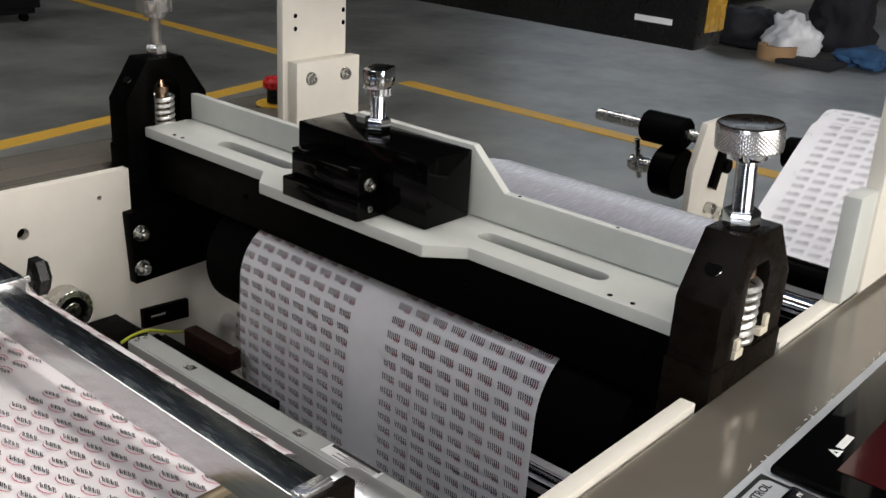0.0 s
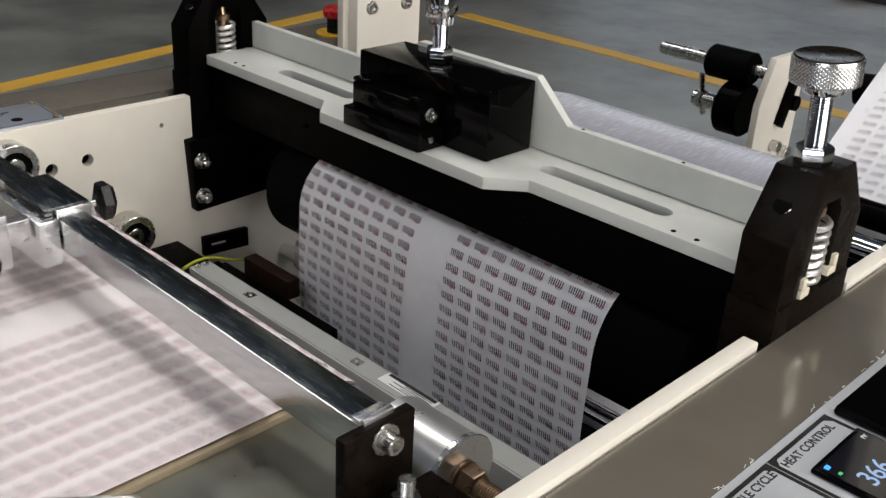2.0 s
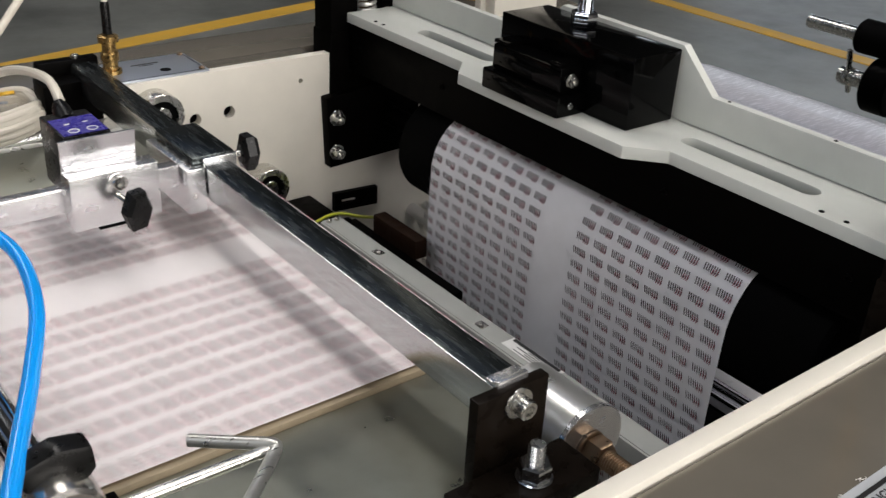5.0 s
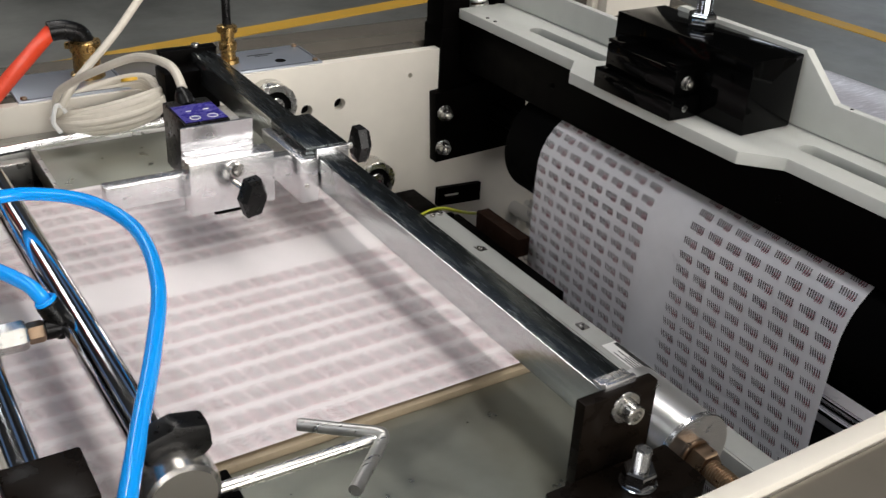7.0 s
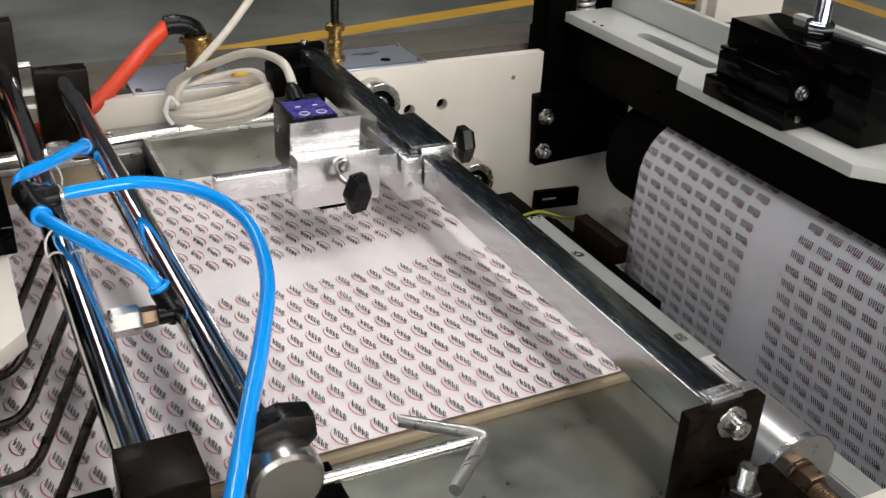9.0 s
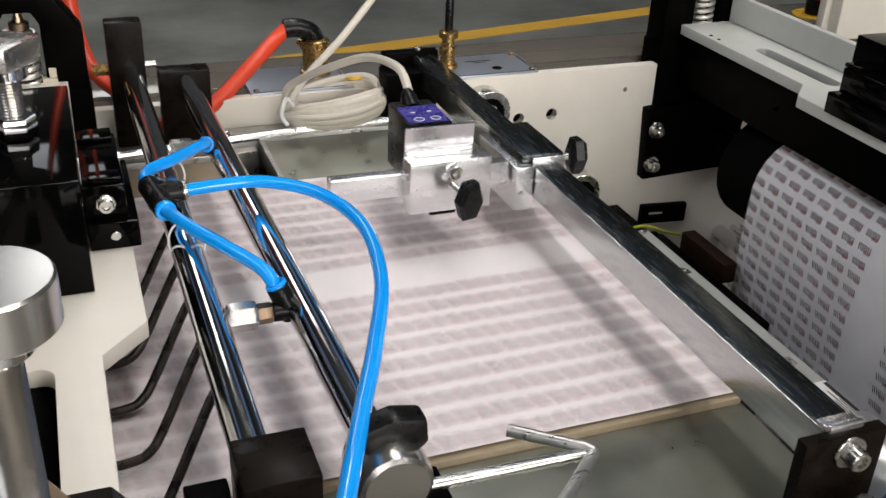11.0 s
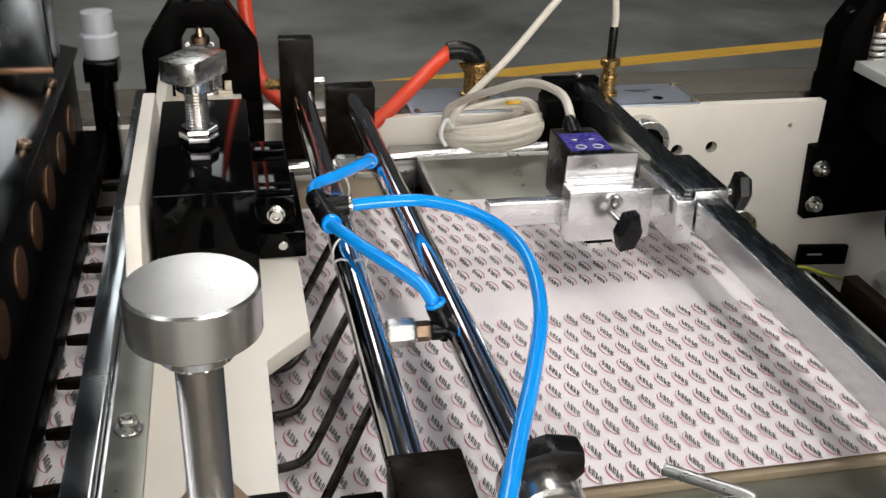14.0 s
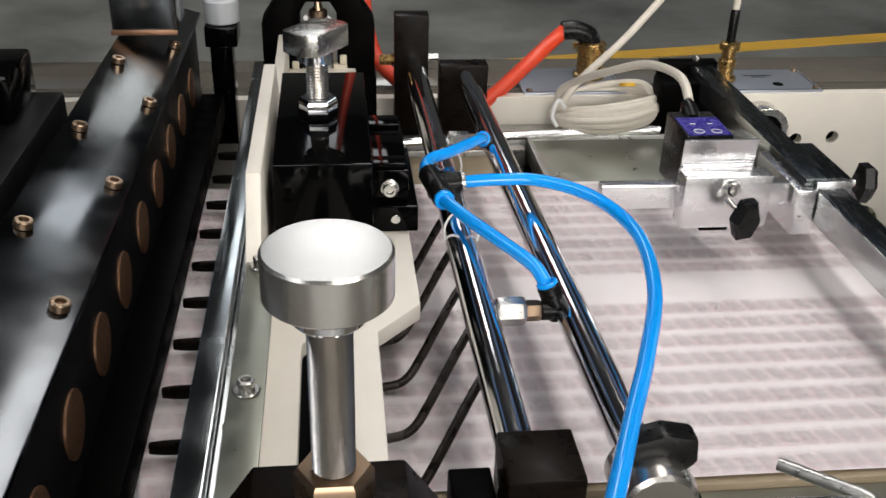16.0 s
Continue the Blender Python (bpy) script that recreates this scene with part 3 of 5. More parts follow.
def rubber_rollers(side):
    m = lambda x: mirror(x, side)
    up = thing("pressure_roller", (m(0.588), 0.62, 0.905), "black rubber covered pressure roller", "roller", "feed rollers")
    part("sleeve", cyl((m(0.588), 0.335, 0.9215), (m(0.588), 0.965, 0.9215), 0.024, 40), rubber, up)
    part("shaft", cyl((m(0.588), 0.318, 0.9215), (m(0.588), 0.9775, 0.9215), 0.010), steel, up)
    lo = thing("drive_roller", (m(0.597), 0.62, 0.82), "black rubber covered drive roller", "roller", "feed rollers")
    part("sleeve", cyl((m(0.597), 0.335, 0.837), (m(0.597), 0.868, 0.837), 0.060, 56, 0.004), rubber, lo)
    part("shaft", cyl((m(0.597), 0.282, 0.837), (m(0.597), 0.979, 0.837), 0.012), oxide, lo)
    ap = thing("roller_guard", (m(0.547), 0.62, 0.93), "black steel guard strip under the bridge plate", "machine guard", "roller guards")
    part("strip", box(m(0.543), m(0.547), 0.3055, 0.976, 0.900, (0.954, 0.941)[side], 0.0006), oxide, ap)
    part("lower_flange", box(m(0.5475), m(0.556), 0.3055, 0.976, 0.900, 0.904, 0.0006), oxide, ap)
    for y in (0.33, 0.50, 0.80, 0.95):
        screw(ap, (m(0.543), y, 0.93), (-1 if side == 0 else 1, 0, 0), 0.003, 0.002, mat=oxide)


for side in (0, 1):
    yoke((0.587, -0.131)[side], 0.2685, 0.3045, -1, "knurled chrome knob" if side == 0 else "plain chrome knob", "knurled" if side == 0 else "plain", 0.054, (1.036, 1.044)[side])
    yoke((0.573, -0.140)[side], 0.9780, 1.0140, 1, "chrome knob", "plain", 0.0525, 1.040)
    bridge(side)
    rubber_rollers(side)


def far_bracket():
    b = thing("mounting_bracket", (0.55, 0.97, 0.83), "black steel mounting bracket with two socket screws", "bracket")
    part("plate", slab([(0.507, 0.872), (0.640, 0.885), (0.640, 0.79), (0.512, 0.785)], [], "y", 0.966, 0.9798, 0.001), oxide, b)
    for z in (0.843, 0.800):
        screw(b, (0.5205, 0.966, z + 0.004), (0, -1, 0), 0.0068, 0.009, 0.0098)


far_bracket()


# ---- film ----
LOGO_ALONG, LOGO_UP = (0.300, -0.954), (0.954, 0.300)


def logos(cells, flat, name, parent, black, red, smear=False):
    """The printed pattern: at each cell, a slanted row of dark bars over a red crescent, as one thin mesh for each ink. flat turns (along, across) into a place."""
    verts = {0: [], 1: []}
    faces = {0: [], 1: []}

    def quad(k, pts):
        v = verts[k]
        base = len(v)
        v.extend(flat(*p) for p in pts)
        faces[k].append(tuple(range(base, base + len(pts))))

    def sheared(u, v, s, pts):
        return [(u + s * (a * LOGO_ALONG[0] + h * LOGO_UP[0]), v + s * (a * LOGO_ALONG[1] + h * LOGO_UP[1])) for a, h in pts]
    for u, v, s, size in cells:
        if smear:
            hh = 0.0021 * size
            for i in range(7):
                a = -0.0067 + i * 0.0023
                quad(0, [(u - s * p, v + s * q) for p, q in ((-hh, a - 0.0007), (-hh, a + 0.0003), (hh, a + 0.0017), (hh, a + 0.0007))])
            for i in range(3):
                a = -0.0066 + i * 0.0023
                quad(1, [(u + s * p, v + s * q) for p, q in ((-0.0004 * size, a), (-0.0004 * size, a + 0.0010), (0.0030 * size, a + 0.0012), (0.0030 * size, a + 0.0002))])
            continue
        # four blocks of a heavy and a light bar, leaning
        for i in range(4):
            a = (-0.0066 + i * 0.0034) * size
            for a0, w, h0, h1 in ((a, 0.00115, -0.0019, 0.0019), (a + 0.0017, 0.0007, -0.0019, (0.0008, 0.0019)[i % 2])):
                h0, h1 = h0 * size, h1 * size
                quad(0, sheared(u, v, s, [(a0 - 1.1 * h0, h0), (a0 + w - 1.1 * h0, h0), (a0 + w - 1.1 * h1, h1), (a0 - 1.1 * h1, h1)]))
        if size > 0.8:
            n = 10
            arc = []
            for i in range(n + 1):
                t = math.radians(-192 + 205 * i / n)
                arc.append((0.0079 * math.cos(t) - 0.0006 * math.sin(t), 0.0043 * math.sin(t) - 0.0002, 0.00014 + 0.00062 * max(0.0, math.sin(math.pi * i / n))))
            for (a, h, g), (a2, h2, g2) in zip(arc, arc[1:]):
                quad(1, sheared(u, v, s, [(a, h), (a2, h2), (a2 * 1.02, h2 - g2), (a * 1.02, h - g)]))
    made = []
    for k, mat in ((0, black), (1, red)):
        me = bpy.data.meshes.new(name)
        at = root(parent).location
        me.from_pydata([tuple(Vector(p) - at) for p in verts[k]], [], faces[k])
        me.materials.append(mat)
        ob = new(name, me)
        ob.parent = parent
        ob["kind"] = "stuff"
        made.append(ob)
    return made


PX, PY = 0.01222, 0.0202
WEB_Z = 0.895


def table_film():
    th = thing("film_sheet", (0.05, 0.64, WEB_Z), "white plastic film printed with rows of small black and red marks", "plastic film")
    # flat run over the table, then round the knurled roller and down
    prof = [(-0.26, WEB_Z), (0.298, WEB_Z)]
    for i in range(1, 9):
        a = math.radians(90 - i * 11)
        prof.append((0.298 + 0.0235 * math.cos(a), WEB_Z - 0.0235 + 0.0235 * math.sin(a)))
    prof.append((0.321, 0.62))
    bm = bmesh.new()
    ys = [0.452 + i * (0.835 - 0.452) / 16 for i in range(17)]
    xs = [-0.26 + 0.0198 * i for i in range(29)]
    line = [(x, WEB_Z) for x in xs] + prof[1:]
    rows = [[bm.verts.new((x, y, z + (0.0004 * math.sin(y * 55 + x * 21) if x < 0.2 else 0))) for y in ys] for x, z in line]
    for a, b in zip(rows, rows[1:]):
        for i in range(16):
            bm.faces.new((a[i], a[i + 1], b[i + 1], b[i]))
    part("film", bm, film_white, th)
    rng = random.Random(4)
    cells = []
    nx = int(0.56 / PX)
    # nine rows on the near half, eight on the far half, the other way up
    for first, count, x0, way in ((0.4600, 9, -0.2604, 1), (0.6774, 8, -0.2532, -1)):
        for r in range(count):
            for i in range(nx):
                x = x0 + i * PX + (r * 0.0066) % PX
                if x < 0.294:
                    cells.append((x, first + r * PY, way, 0.45 if rng.random() < 0.012 else 1.0))
    # letters stand with their tops towards the feed
    prints = logos(cells, lambda u, v: (u, v, WEB_Z + 0.0011), "print", th, ink_black, ink_red)

    def bend(u, v):
        a = math.radians(90) - (u - 0.298) / 0.0235
        return (0.298 + 0.0243 * math.cos(a), v, WEB_Z - 0.0235 + 0.0243 * math.sin(a))
    logos([(x + 0.046, y, s, z) for x, y, s, z in cells if x > 0.294 - 0.045], bend, "print", th, ink_black, ink_red)
    return th, prints


def curtain_film():
    th = thing("film_curtain", (0.54, 0.6, 0.80), "thin translucent grey film hanging over a roller, printed with faint marks", "plastic film")
    cx, cz, r = 0.597, 0.837, 0.0606
    line = []
    for i in range(13):
        a = math.radians(80 + i * 100 / 12)
        line.append((cx + r * math.cos(a), cz + r * math.sin(a)))
    for i in range(1, 14):
        line.append((cx - r - 0.0016 * math.sin(i * 0.5), cz - i * 0.02))
    y0, y1 = 0.413, 0.803
    n = 110

    def wave(y, k):
        return 0.0012 * math.sin((y - y0) * 90) * k + 0.0046 * math.exp(-((y - 0.549) / 0.0035) ** 2) * k
    bm = bmesh.new()
    rows = []
    for idx, (x, z) in enumerate(line):
        k = min(1, max(0, (idx - 9) / 8))
        rows.append([bm.verts.new((x - wave(y0 + (y1 - y0) * j / n, k) - 0.0004, y0 + (y1 - y0) * j / n, z)) for j in range(n + 1)])
    for a, b in zip(rows, rows[1:]):
        for i in range(n):
            bm.faces.new((a[i], a[i + 1], b[i + 1], b[i]))
    part("film", bm, film_grey, th)
    cells = []
    for c in range(18):
        y = 0.4245 + c * 0.0217
        if 0.592 < y < 0.640:
            continue
        for k in range(24):
            cells.append((k * 0.0137, y, 1, 1.5))

    def flat(u, y):
        u = u - 0.002
        a = math.radians(100) + u / r
        if a < math.pi:
            return (cx + (r + 0.0022) * math.cos(a), y, cz + (r + 0.0022) * math.sin(a))
        d = u - r * math.radians(80)
        return (cx - r - 0.0022 - 0.0058 * min(1.0, d / 0.05), y, cz - d)
    rows_flat = r * math.radians(80) + 0.006
    logos([c for c in cells if c[0] < rows_flat], flat, "print", th, ink_soft, ink_pink, smear=True)
    prints = logos([c for c in cells if c[0] >= rows_flat], flat, "print", th, ink_soft, ink_pink, smear=True)
    return th, prints


sheet, sheet_prints = table_film()
curtain, curtain_prints = curtain_film()


# ---- feed table ----
def feed_table():
    t = thing("feed_table", (0.08, 0.6, 0.88), "worn bare steel feed table under the film", "machine table")
    part("table_plate", box(-0.10, 0.262, 0.300, 0.448, 0.872, 0.8885, 0.001), worn, t)
    part("board_edge", box(-0.10, 0.262, 0.4485, 0.836, 0.872, 0.8925, 0.001), tan, t)
    part("tray", box(0.060, 0.262, 0.838, 0.972, 0.872, 0.8885, 0.0015), worn, t)
    part("tray_lip", box(0.058, 0.0625, 0.838, 0.972, 0.872, 0.8925, 0.001), steel, t)
    part("far_plate", box(-0.20, 0.028, 0.838, 0.930, 0.862, 0.880, 0.001), tan, t)
    part("support_rail", box(-0.20, 0.262, 0.945, 0.9785, 0.86, 0.893, 0.002), steel, t)
    part("support_rail", box(-0.20, 0.055, 0.930, 0.944, 0.86, 0.886, 0.002), steel, t)
    for x in (0.010, 0.030):
        screw(t, (x, 0.962, 0.893), (0, 0, 1), 0.0045, 0.003, 0.006)
    part("cross_member", box(-0.10, 0.20, 0.283, 0.979, 0.83, 0.86, 0.002), dark_paint, t)


feed_table()


def cross_beam():
    b = thing("cross_beam", (0.41, 0.6, 0.79), "pale grey angle beam across the machine with a black and white sticker", "machine beam")
    part("beam", joined(box(0.450, 0.473, 0.2825, 0.885, 0.757, 0.765, 0.001), box(0.448, 0.4515, 0.2825, 0.885, 0.722, 0.764, 0.0006)), beam_paint, b)
    part("sticker", box(0.4560, 0.4722, 0.520, 0.586, 0.7652, 0.7656, 0), white_plain, b, "white warning sticker with small black writing")
    part("sticker_band", box(0.4675, 0.4715, 0.523, 0.583, 0.7657, 0.766, 0), black_print, b)
    for i in range(4):
        part("sticker_line", box(0.4580 + i * 0.0025, 0.4588 + i * 0.0025, 0.525, 0.572 - (i % 2) * 0.012, 0.7657, 0.766, 0), black_print, b)
    part("under_rail", box(0.395, 0.440, 0.2825, 0.93, 0.690, 0.705, 0.001), dark_paint, b)
    part("slot_plate", slab([(0.522, 0.722), (0.585, 0.718), (0.585, 0.742), (0.522, 0.746)], [[(0.532, 0.730), (0.556, 0.7285), (0.556, 0.7345), (0.532, 0.736)]], "y", 0.972, 0.9785), oxide, b)
    for y in (0.79, 0.62):
        part("screw_seat", box(0.456, 0.466, y - 0.006, y + 0.006, 0.765, 0.7656, 0.0002), zinc, b)
        screw(b, (0.461, y, 0.7656), (0, 0, 1), 0.0026, 0.0014)
    part("brown_block", box(0.502, 0.518, 0.780, 0.860, 0.748, 0.770, 0.001), rusty, b, "rusty brown steel strip")
    part("lower_strip", box(0.440, 0.5045, 0.70, 0.90, 0.735, 0.748, 0.001), oxide, b)
    w = glide([(0.441, 0.885, 0.765), (0.463, 0.895, 0.763), (0.488, 0.905, 0.756), (0.525, 0.915, 0.738), (0.573, 0.940, 0.715)], 8)
    part("end_angle", joined(box(0.440, 0.490, 0.886, 0.8925, 0.715, 0.757, 0.001), box(0.440, 0.490, 0.893, 0.978, 0.745, 0.750, 0.001)), oxide, b)
    for x in (0.455, 0.465):
        screw(b, (x, 0.878, 0.7652), (0, 0, 1), 0.0032, 0.003)
    solo("earth_wire", sweep(w, 0.0019, 8), green_wire, "yellow and green earth wire beside the roller", "wire")
    for x, z, r in ((0.752, 0.700, 0.011), (0.666, 0.6935, 0.0045), (0.645, 0.692, 0.009)):
        g = thing("guide_roller", (x, 0.63, z), "bright chromed guide roller between the machine sides", "roller", "guide rollers")
        part("tube", cyl((x, 0.2825, z), (x, 0.979, z), r, 24), chrome, g)
    solo("lower_film", box(0.668, 0.735, 0.284, 0.80, 0.687, 0.6875, 0), film_grey, "printed white film on the lower guide rollers", "plastic film")
    t = thing("guide_roller", (0.298, 0.69, 0.8715), "aluminium roller that turns the film down", "roller", "guide rollers")
    part("tube", cyl((0.298, 0.4495, 0.8715), (0.298, 0.945, 0.8715), 0.0225, 36), aluminium, t)
    part("shaft", cyl((0.298, 0.9455, 0.8715), (0.298, 0.979, 0.8715), 0.008, 20), zinc, t)
    kx, kz = 0.314, 0.8705
    k = thing("knurled_roller", (kx, 0.4, kz), "knurled aluminium roller end with nut on its shaft", "roller")
    part("tube", knurled_disc(0.0268, 0.056, (kx, 0.3545, kz), (kx, 1, kz), 120, 40, 0.00025), knurl_plain, k)
    part("end_cap", cyl((kx, 0.3500, kz), (kx, 0.3544, kz), 0.0288, 48), aluminium, k)
    part("washer", ring((kx, 0.3478, kz), (kx, 0.3499, kz), 0.0115, 0.006), bronze, k)
    part("nut", hexagon((kx, 0.3476, kz), (kx, 0.336, kz), 0.019), bronze, k)
    part("shaft", threaded((kx, 0.336, kz), (kx, 0.2822, kz), 0.0068, 0.0018), bronze, k)


cross_beam()


# ---- sensor bar over the film ----
def wing_knob(parent, p, way, size=0.013, name="wing_knob"):
    """A black faceted clamping knob on a stud."""
    p, way = Vector(p), Vector(way).normalized()
    bm = lathe([(0, 0.0), (size * 0.55, 0.0), (size, 0.003), (size * 1.02, 0.010), (size * 0.8, 0.0135), (0, 0.0145)], p, p + way, 6)
    for v in bm.verts:
        d = v.co - p
        v.co = p + Vector((d.x * (0.85 if abs(way.y) > 0.5 else 1.0), d.y * 0.9, d.z * 1.3))
    k = part(name, bm, plastic, parent, "black plastic wing knob", angle=20)
    part("stud", threaded(p - way * 0.016, p, 0.0028, 0.001, 14), zinc, k)
    return k


def sensor_bar():
    b = thing("sensor_bar", (0.235, 0.66, 0.94), "scratched square steel bar across the film on black end brackets", "machine bar")
    part("bar", box(0.2245, 0.2465, 0.346, 0.975, 0.928, 0.9530, 0.0010), bar_steel, b)
    # thin sheet on the bar, coloured as its top mirrors the dark roof
    part("top_face", box(0.2252, 0.2458, 0.3535, 0.974, 0.9531, 0.9537, 0.0002), bar_top, b, "scratched top face with the dark roof's reflection in its colour")
    part("end_bracket", joined(box(0.208, 0.258, 0.338, 0.3455, 0.888, 0.9535, 0.001), box(0.188, 0.272, 0.305, 0.3375, 0.8888, 0.905, 0.001)), blued, b, "black angle bracket")
    part("clamp_plate", joined(box(0.2250, 0.2460, 0.3460, 0.3530, 0.9537, 0.9556, 0.0005), box(0.2250, 0.2460, 0.3425, 0.3458, 0.9490, 0.9575, 0.0005)), aluminium, b)
    screw(b, (0.236, 0.338, 0.9435), (0, -1, 0), 0.0058, 0.008, 0.0095)
    part("stud_washer", ring((0.236, 0.320, 0.905), (0.236, 0.320, 0.9068), 0.0105, 0.005), chrome, b)
    part("stud_nut", hexagon((0.236, 0.320, 0.9068), (0.236, 0.320, 0.916), 0.016), chrome, b)
    part("stud", threaded((0.236, 0.320, 0.890), (0.236, 0.320, 0.928), 0.0049, 0.0014), zinc, b)
    part("end_bracket", joined(box(0.194, 0.252, 0.9755, 0.988, 0.885, 0.957, 0.0012), box(0.188, 0.2235, 0.945, 0.975, 0.8935, 0.945, 0.001)), oxide, b, "black angle bracket")
    screw(b, (0.232, 0.982, 0.957), (0, 0, 1), 0.004, 0.003)
    # clamp with the arm
    c = thing("sensor_mount", (0.2, 0.70, 0.94), "milled aluminium clamp arm on the square bar", "clamp arm")
    # cap takes the same colour with the roof's reflection in it
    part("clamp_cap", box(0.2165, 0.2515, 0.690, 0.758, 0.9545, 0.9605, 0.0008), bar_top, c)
    part("clamp_cheek", box(0.2470, 0.2515, 0.690, 0.758, 0.926, 0.954, 0.0008), aluminium, c)
    part("clamp_cheek", box(0.2085, 0.2235, 0.683, 0.758, 0.918, 0.954, 0.0008), aluminium, c)
    part("clamp_face", box(0.2240, 0.2515, 0.686, 0.6895, 0.945, 0.9595, 0.0005), aluminium, c)
    wing_knob(c, (0.2645, 0.706, 0.949), (1, 0, 0), 0.0125)
    screw(c, (0.2515, 0.735, 0.950), (1, 0, 0), 0.004, 0.004)
    part("arm", box(0.064, 0.206, 0.692, 0.703, 0.938, 0.9565, 0.0008), aluminium, c)
    screw(c, (0.214, 0.6828, 0.932), (0, -1, 0), 0.002, 0.001, name="pin")
    s = thing("photo_sensor", (0.155, 0.70, 0.94), "small photoelectric sensor with violet label in an aluminium holder", "sensor")
    part("holder", box(0.1195, 0.184, 0.675, 0.6915, 0.930, 0.9705, 0.0008), aluminium, s)
    part("holder_back", box(0.1265, 0.184, 0.7035, 0.712, 0.930, 0.962, 0.0008), aluminium, s)
    part("angle_plate", slab([(0.6925, 0.957), (0.6945, 0.957), (0.6905, 0.993), (0.6885, 0.993)], [], "x", 0.120, 0.174), aluminium, s)
    part("angle_fold", box(0.121, 0.173, 0.6875, 0.692, 0.9715, 0.9735, 0.0004), aluminium, s)
    body = part("housing", box(0.1305, 0.166, 0.7125, 0.765, 0.935, 0.986, 0.002), plastic, s)
    part("label", box(0.132, 0.1645, 0.714, 0.7495, 0.9862, 0.9867, 0), purple, body, "violet printed label")
    for x in (0.1415, 0.155):
        part("dial", ring((x, 0.7205, 0.9868), (x, 0.7205, 0.9873), 0.0042, 0.0034), white_plain, body)
        part("mark", box(x - 0.002, x + 0.002, 0.735, 0.7365, 0.9868, 0.9871, 0), white_plain, body)
    part("plug", lathe([(0, 0), (0.007, 0), (0.0075, 0.003), (0.0065, 0.012), (0.004, 0.018), (0, 0.018)], (0.148, 0.756, 0.982), (0.148, 0.772, 0.992), 16), plastic, s)
    screw(s, (0.1535, 0.6745, 0.962), (0, -1, 0), 0.0055, 0.0045, 0.0)
    wing_knob(s, (0.1530, 0.652, 0.9525), (0.25, -1, -0.15), 0.0128)
    part("roller", cyl((0.143, 0.696, 0.924), (0.163, 0.696, 0.924), 0.0065, 20), rubber, s)


sensor_bar()


def cables():
    rng = random.Random(7)
    line = [(0.150, 0.772, 0.992), (0.150, 0.800, 1.002), (0.139, 0.85, 0.996), (0.118, 0.892, 0.976), (0.100, 0.940, 0.950), (0.090, 0.957, 0.933)]
    # loops of the coil, bunched at the tie and fanned out towards the viewer
    for k in range(11):
        h, wob = ((k * 5) % 11) / 10, rng.uniform(-0.0025, 0.0025)
        rx, ry = 0.052 - 0.006 * abs(h - 0.4) + wob, 0.031 - 0.006 * abs(h - 0.5) - wob
        for s in range(10):
            a = math.radians(180 + 36 * s)
            fan = 0.30 + 0.70 * (0.5 + 0.5 * math.cos(a)) if math.sin(a) > 0 else 0.35 + 0.65 * abs(math.sin(a)) + 0.25 * max(0, math.cos(a))
            line.append((0.139 + rx * math.cos(a) + rng.uniform(-0.001, 0.001), 0.961 + ry * math.sin(a) + 0.006 * h, 0.9085 + 0.005 * math.sin(a) + 0.004 * math.cos(a) + 0.019 * h * min(fan, 1.1) + rng.uniform(0, 0.0012)))
    line += [(0.089, 0.952, 0.920), (0.110, 0.960, 0.945), (0.155, 0.975, 0.982), (0.215, 1.005, 1.035), (0.250, 1.015, 1.058), (0.273, 1.020, 1.045), (0.2795, 1.020, 1.015), (0.280, 1.020, 0.994)]
    solo("sensor_cable", sweep(glide(line, 6), 0.0037, 10), cable_white, "coiled cream sensor cable lying beside the film", "cable")
    solo("coil_tie", sweep(glide([(0.087, 0.942, 0.904), (0.082, 0.945, 0.914), (0.088, 0.950, 0.928), (0.095, 0.949, 0.920)], 5), 0.0022, 8), white_plain, "clear tape round the coiled cable", "cable tie")
    solo("earth_tag", lathe([(0, 0), (0.008, 0), (0.008, 0.003), (0, 0.003)], (0.163, 0.977, 0.932), (0.163, 0.982, 0.944), 16), yellow_pl, "small yellow tag on the cable coil", "tag")
    solo("pipe", sweep(glide([(-0.12, 0.915, 0.899), (0.0, 0.928, 0.899), (0.10, 0.938, 0.899), (0.19, 0.944, 0.899)], 6), 0.0042, 10), aluminium, "thin aluminium pipe along the far rail", "pipe")
    c = thing("cable_connector", (0.280, 1.020, 0.9235), "brass threaded cable connector with a black sleeve", "connector", "panel connectors")
    part("shell", lathe([(0, 0), (0.011, 0), (0.011, 0.004), (0.0078, 0.005), (0.0078, 0.013), (0.0092, 0.014), (0.0092, 0.021), (0.007, 0.023), (0.007, 0.032), (0.0105, 0.033), (0.0105, 0.039), (0.005, 0.041), (0, 0.041)], (0.280, 1.020, 0.9235), (0.280, 1.020, 1.1), 24), brass, c)
    part("sleeve", lathe([(0.0046, 0), (0.0046, 0.03), (0.0038, 0.034), (0, 0.034)], (0.280, 1.020, 0.9635), (0.280, 1.020, 1.1), 14), plastic, c, "black rubber sleeve")
    c = thing("cable_connector", (0.138, 1.035, 0.9235), "large brass cable connector with a black boot and red hose", "connector", "panel connectors")
    part("shell", lathe([(0, 0), (0.0165, 0), (0.0165, 0.006), (0.0132, 0.007), (0.0132, 0.028), (0.0150, 0.029), (0.0150, 0.038), (0.011, 0.040), (0, 0.040)], (0.138, 1.035, 0.9205), (0.138, 1.035, 1.1), 28), brass, c)
    for a in range(3):
        t = a * 2.1 + 0.6
        p = Vector((0.138 + 0.0150 * math.cos(t), 1.035 + 0.0150 * math.sin(t), 0.954))
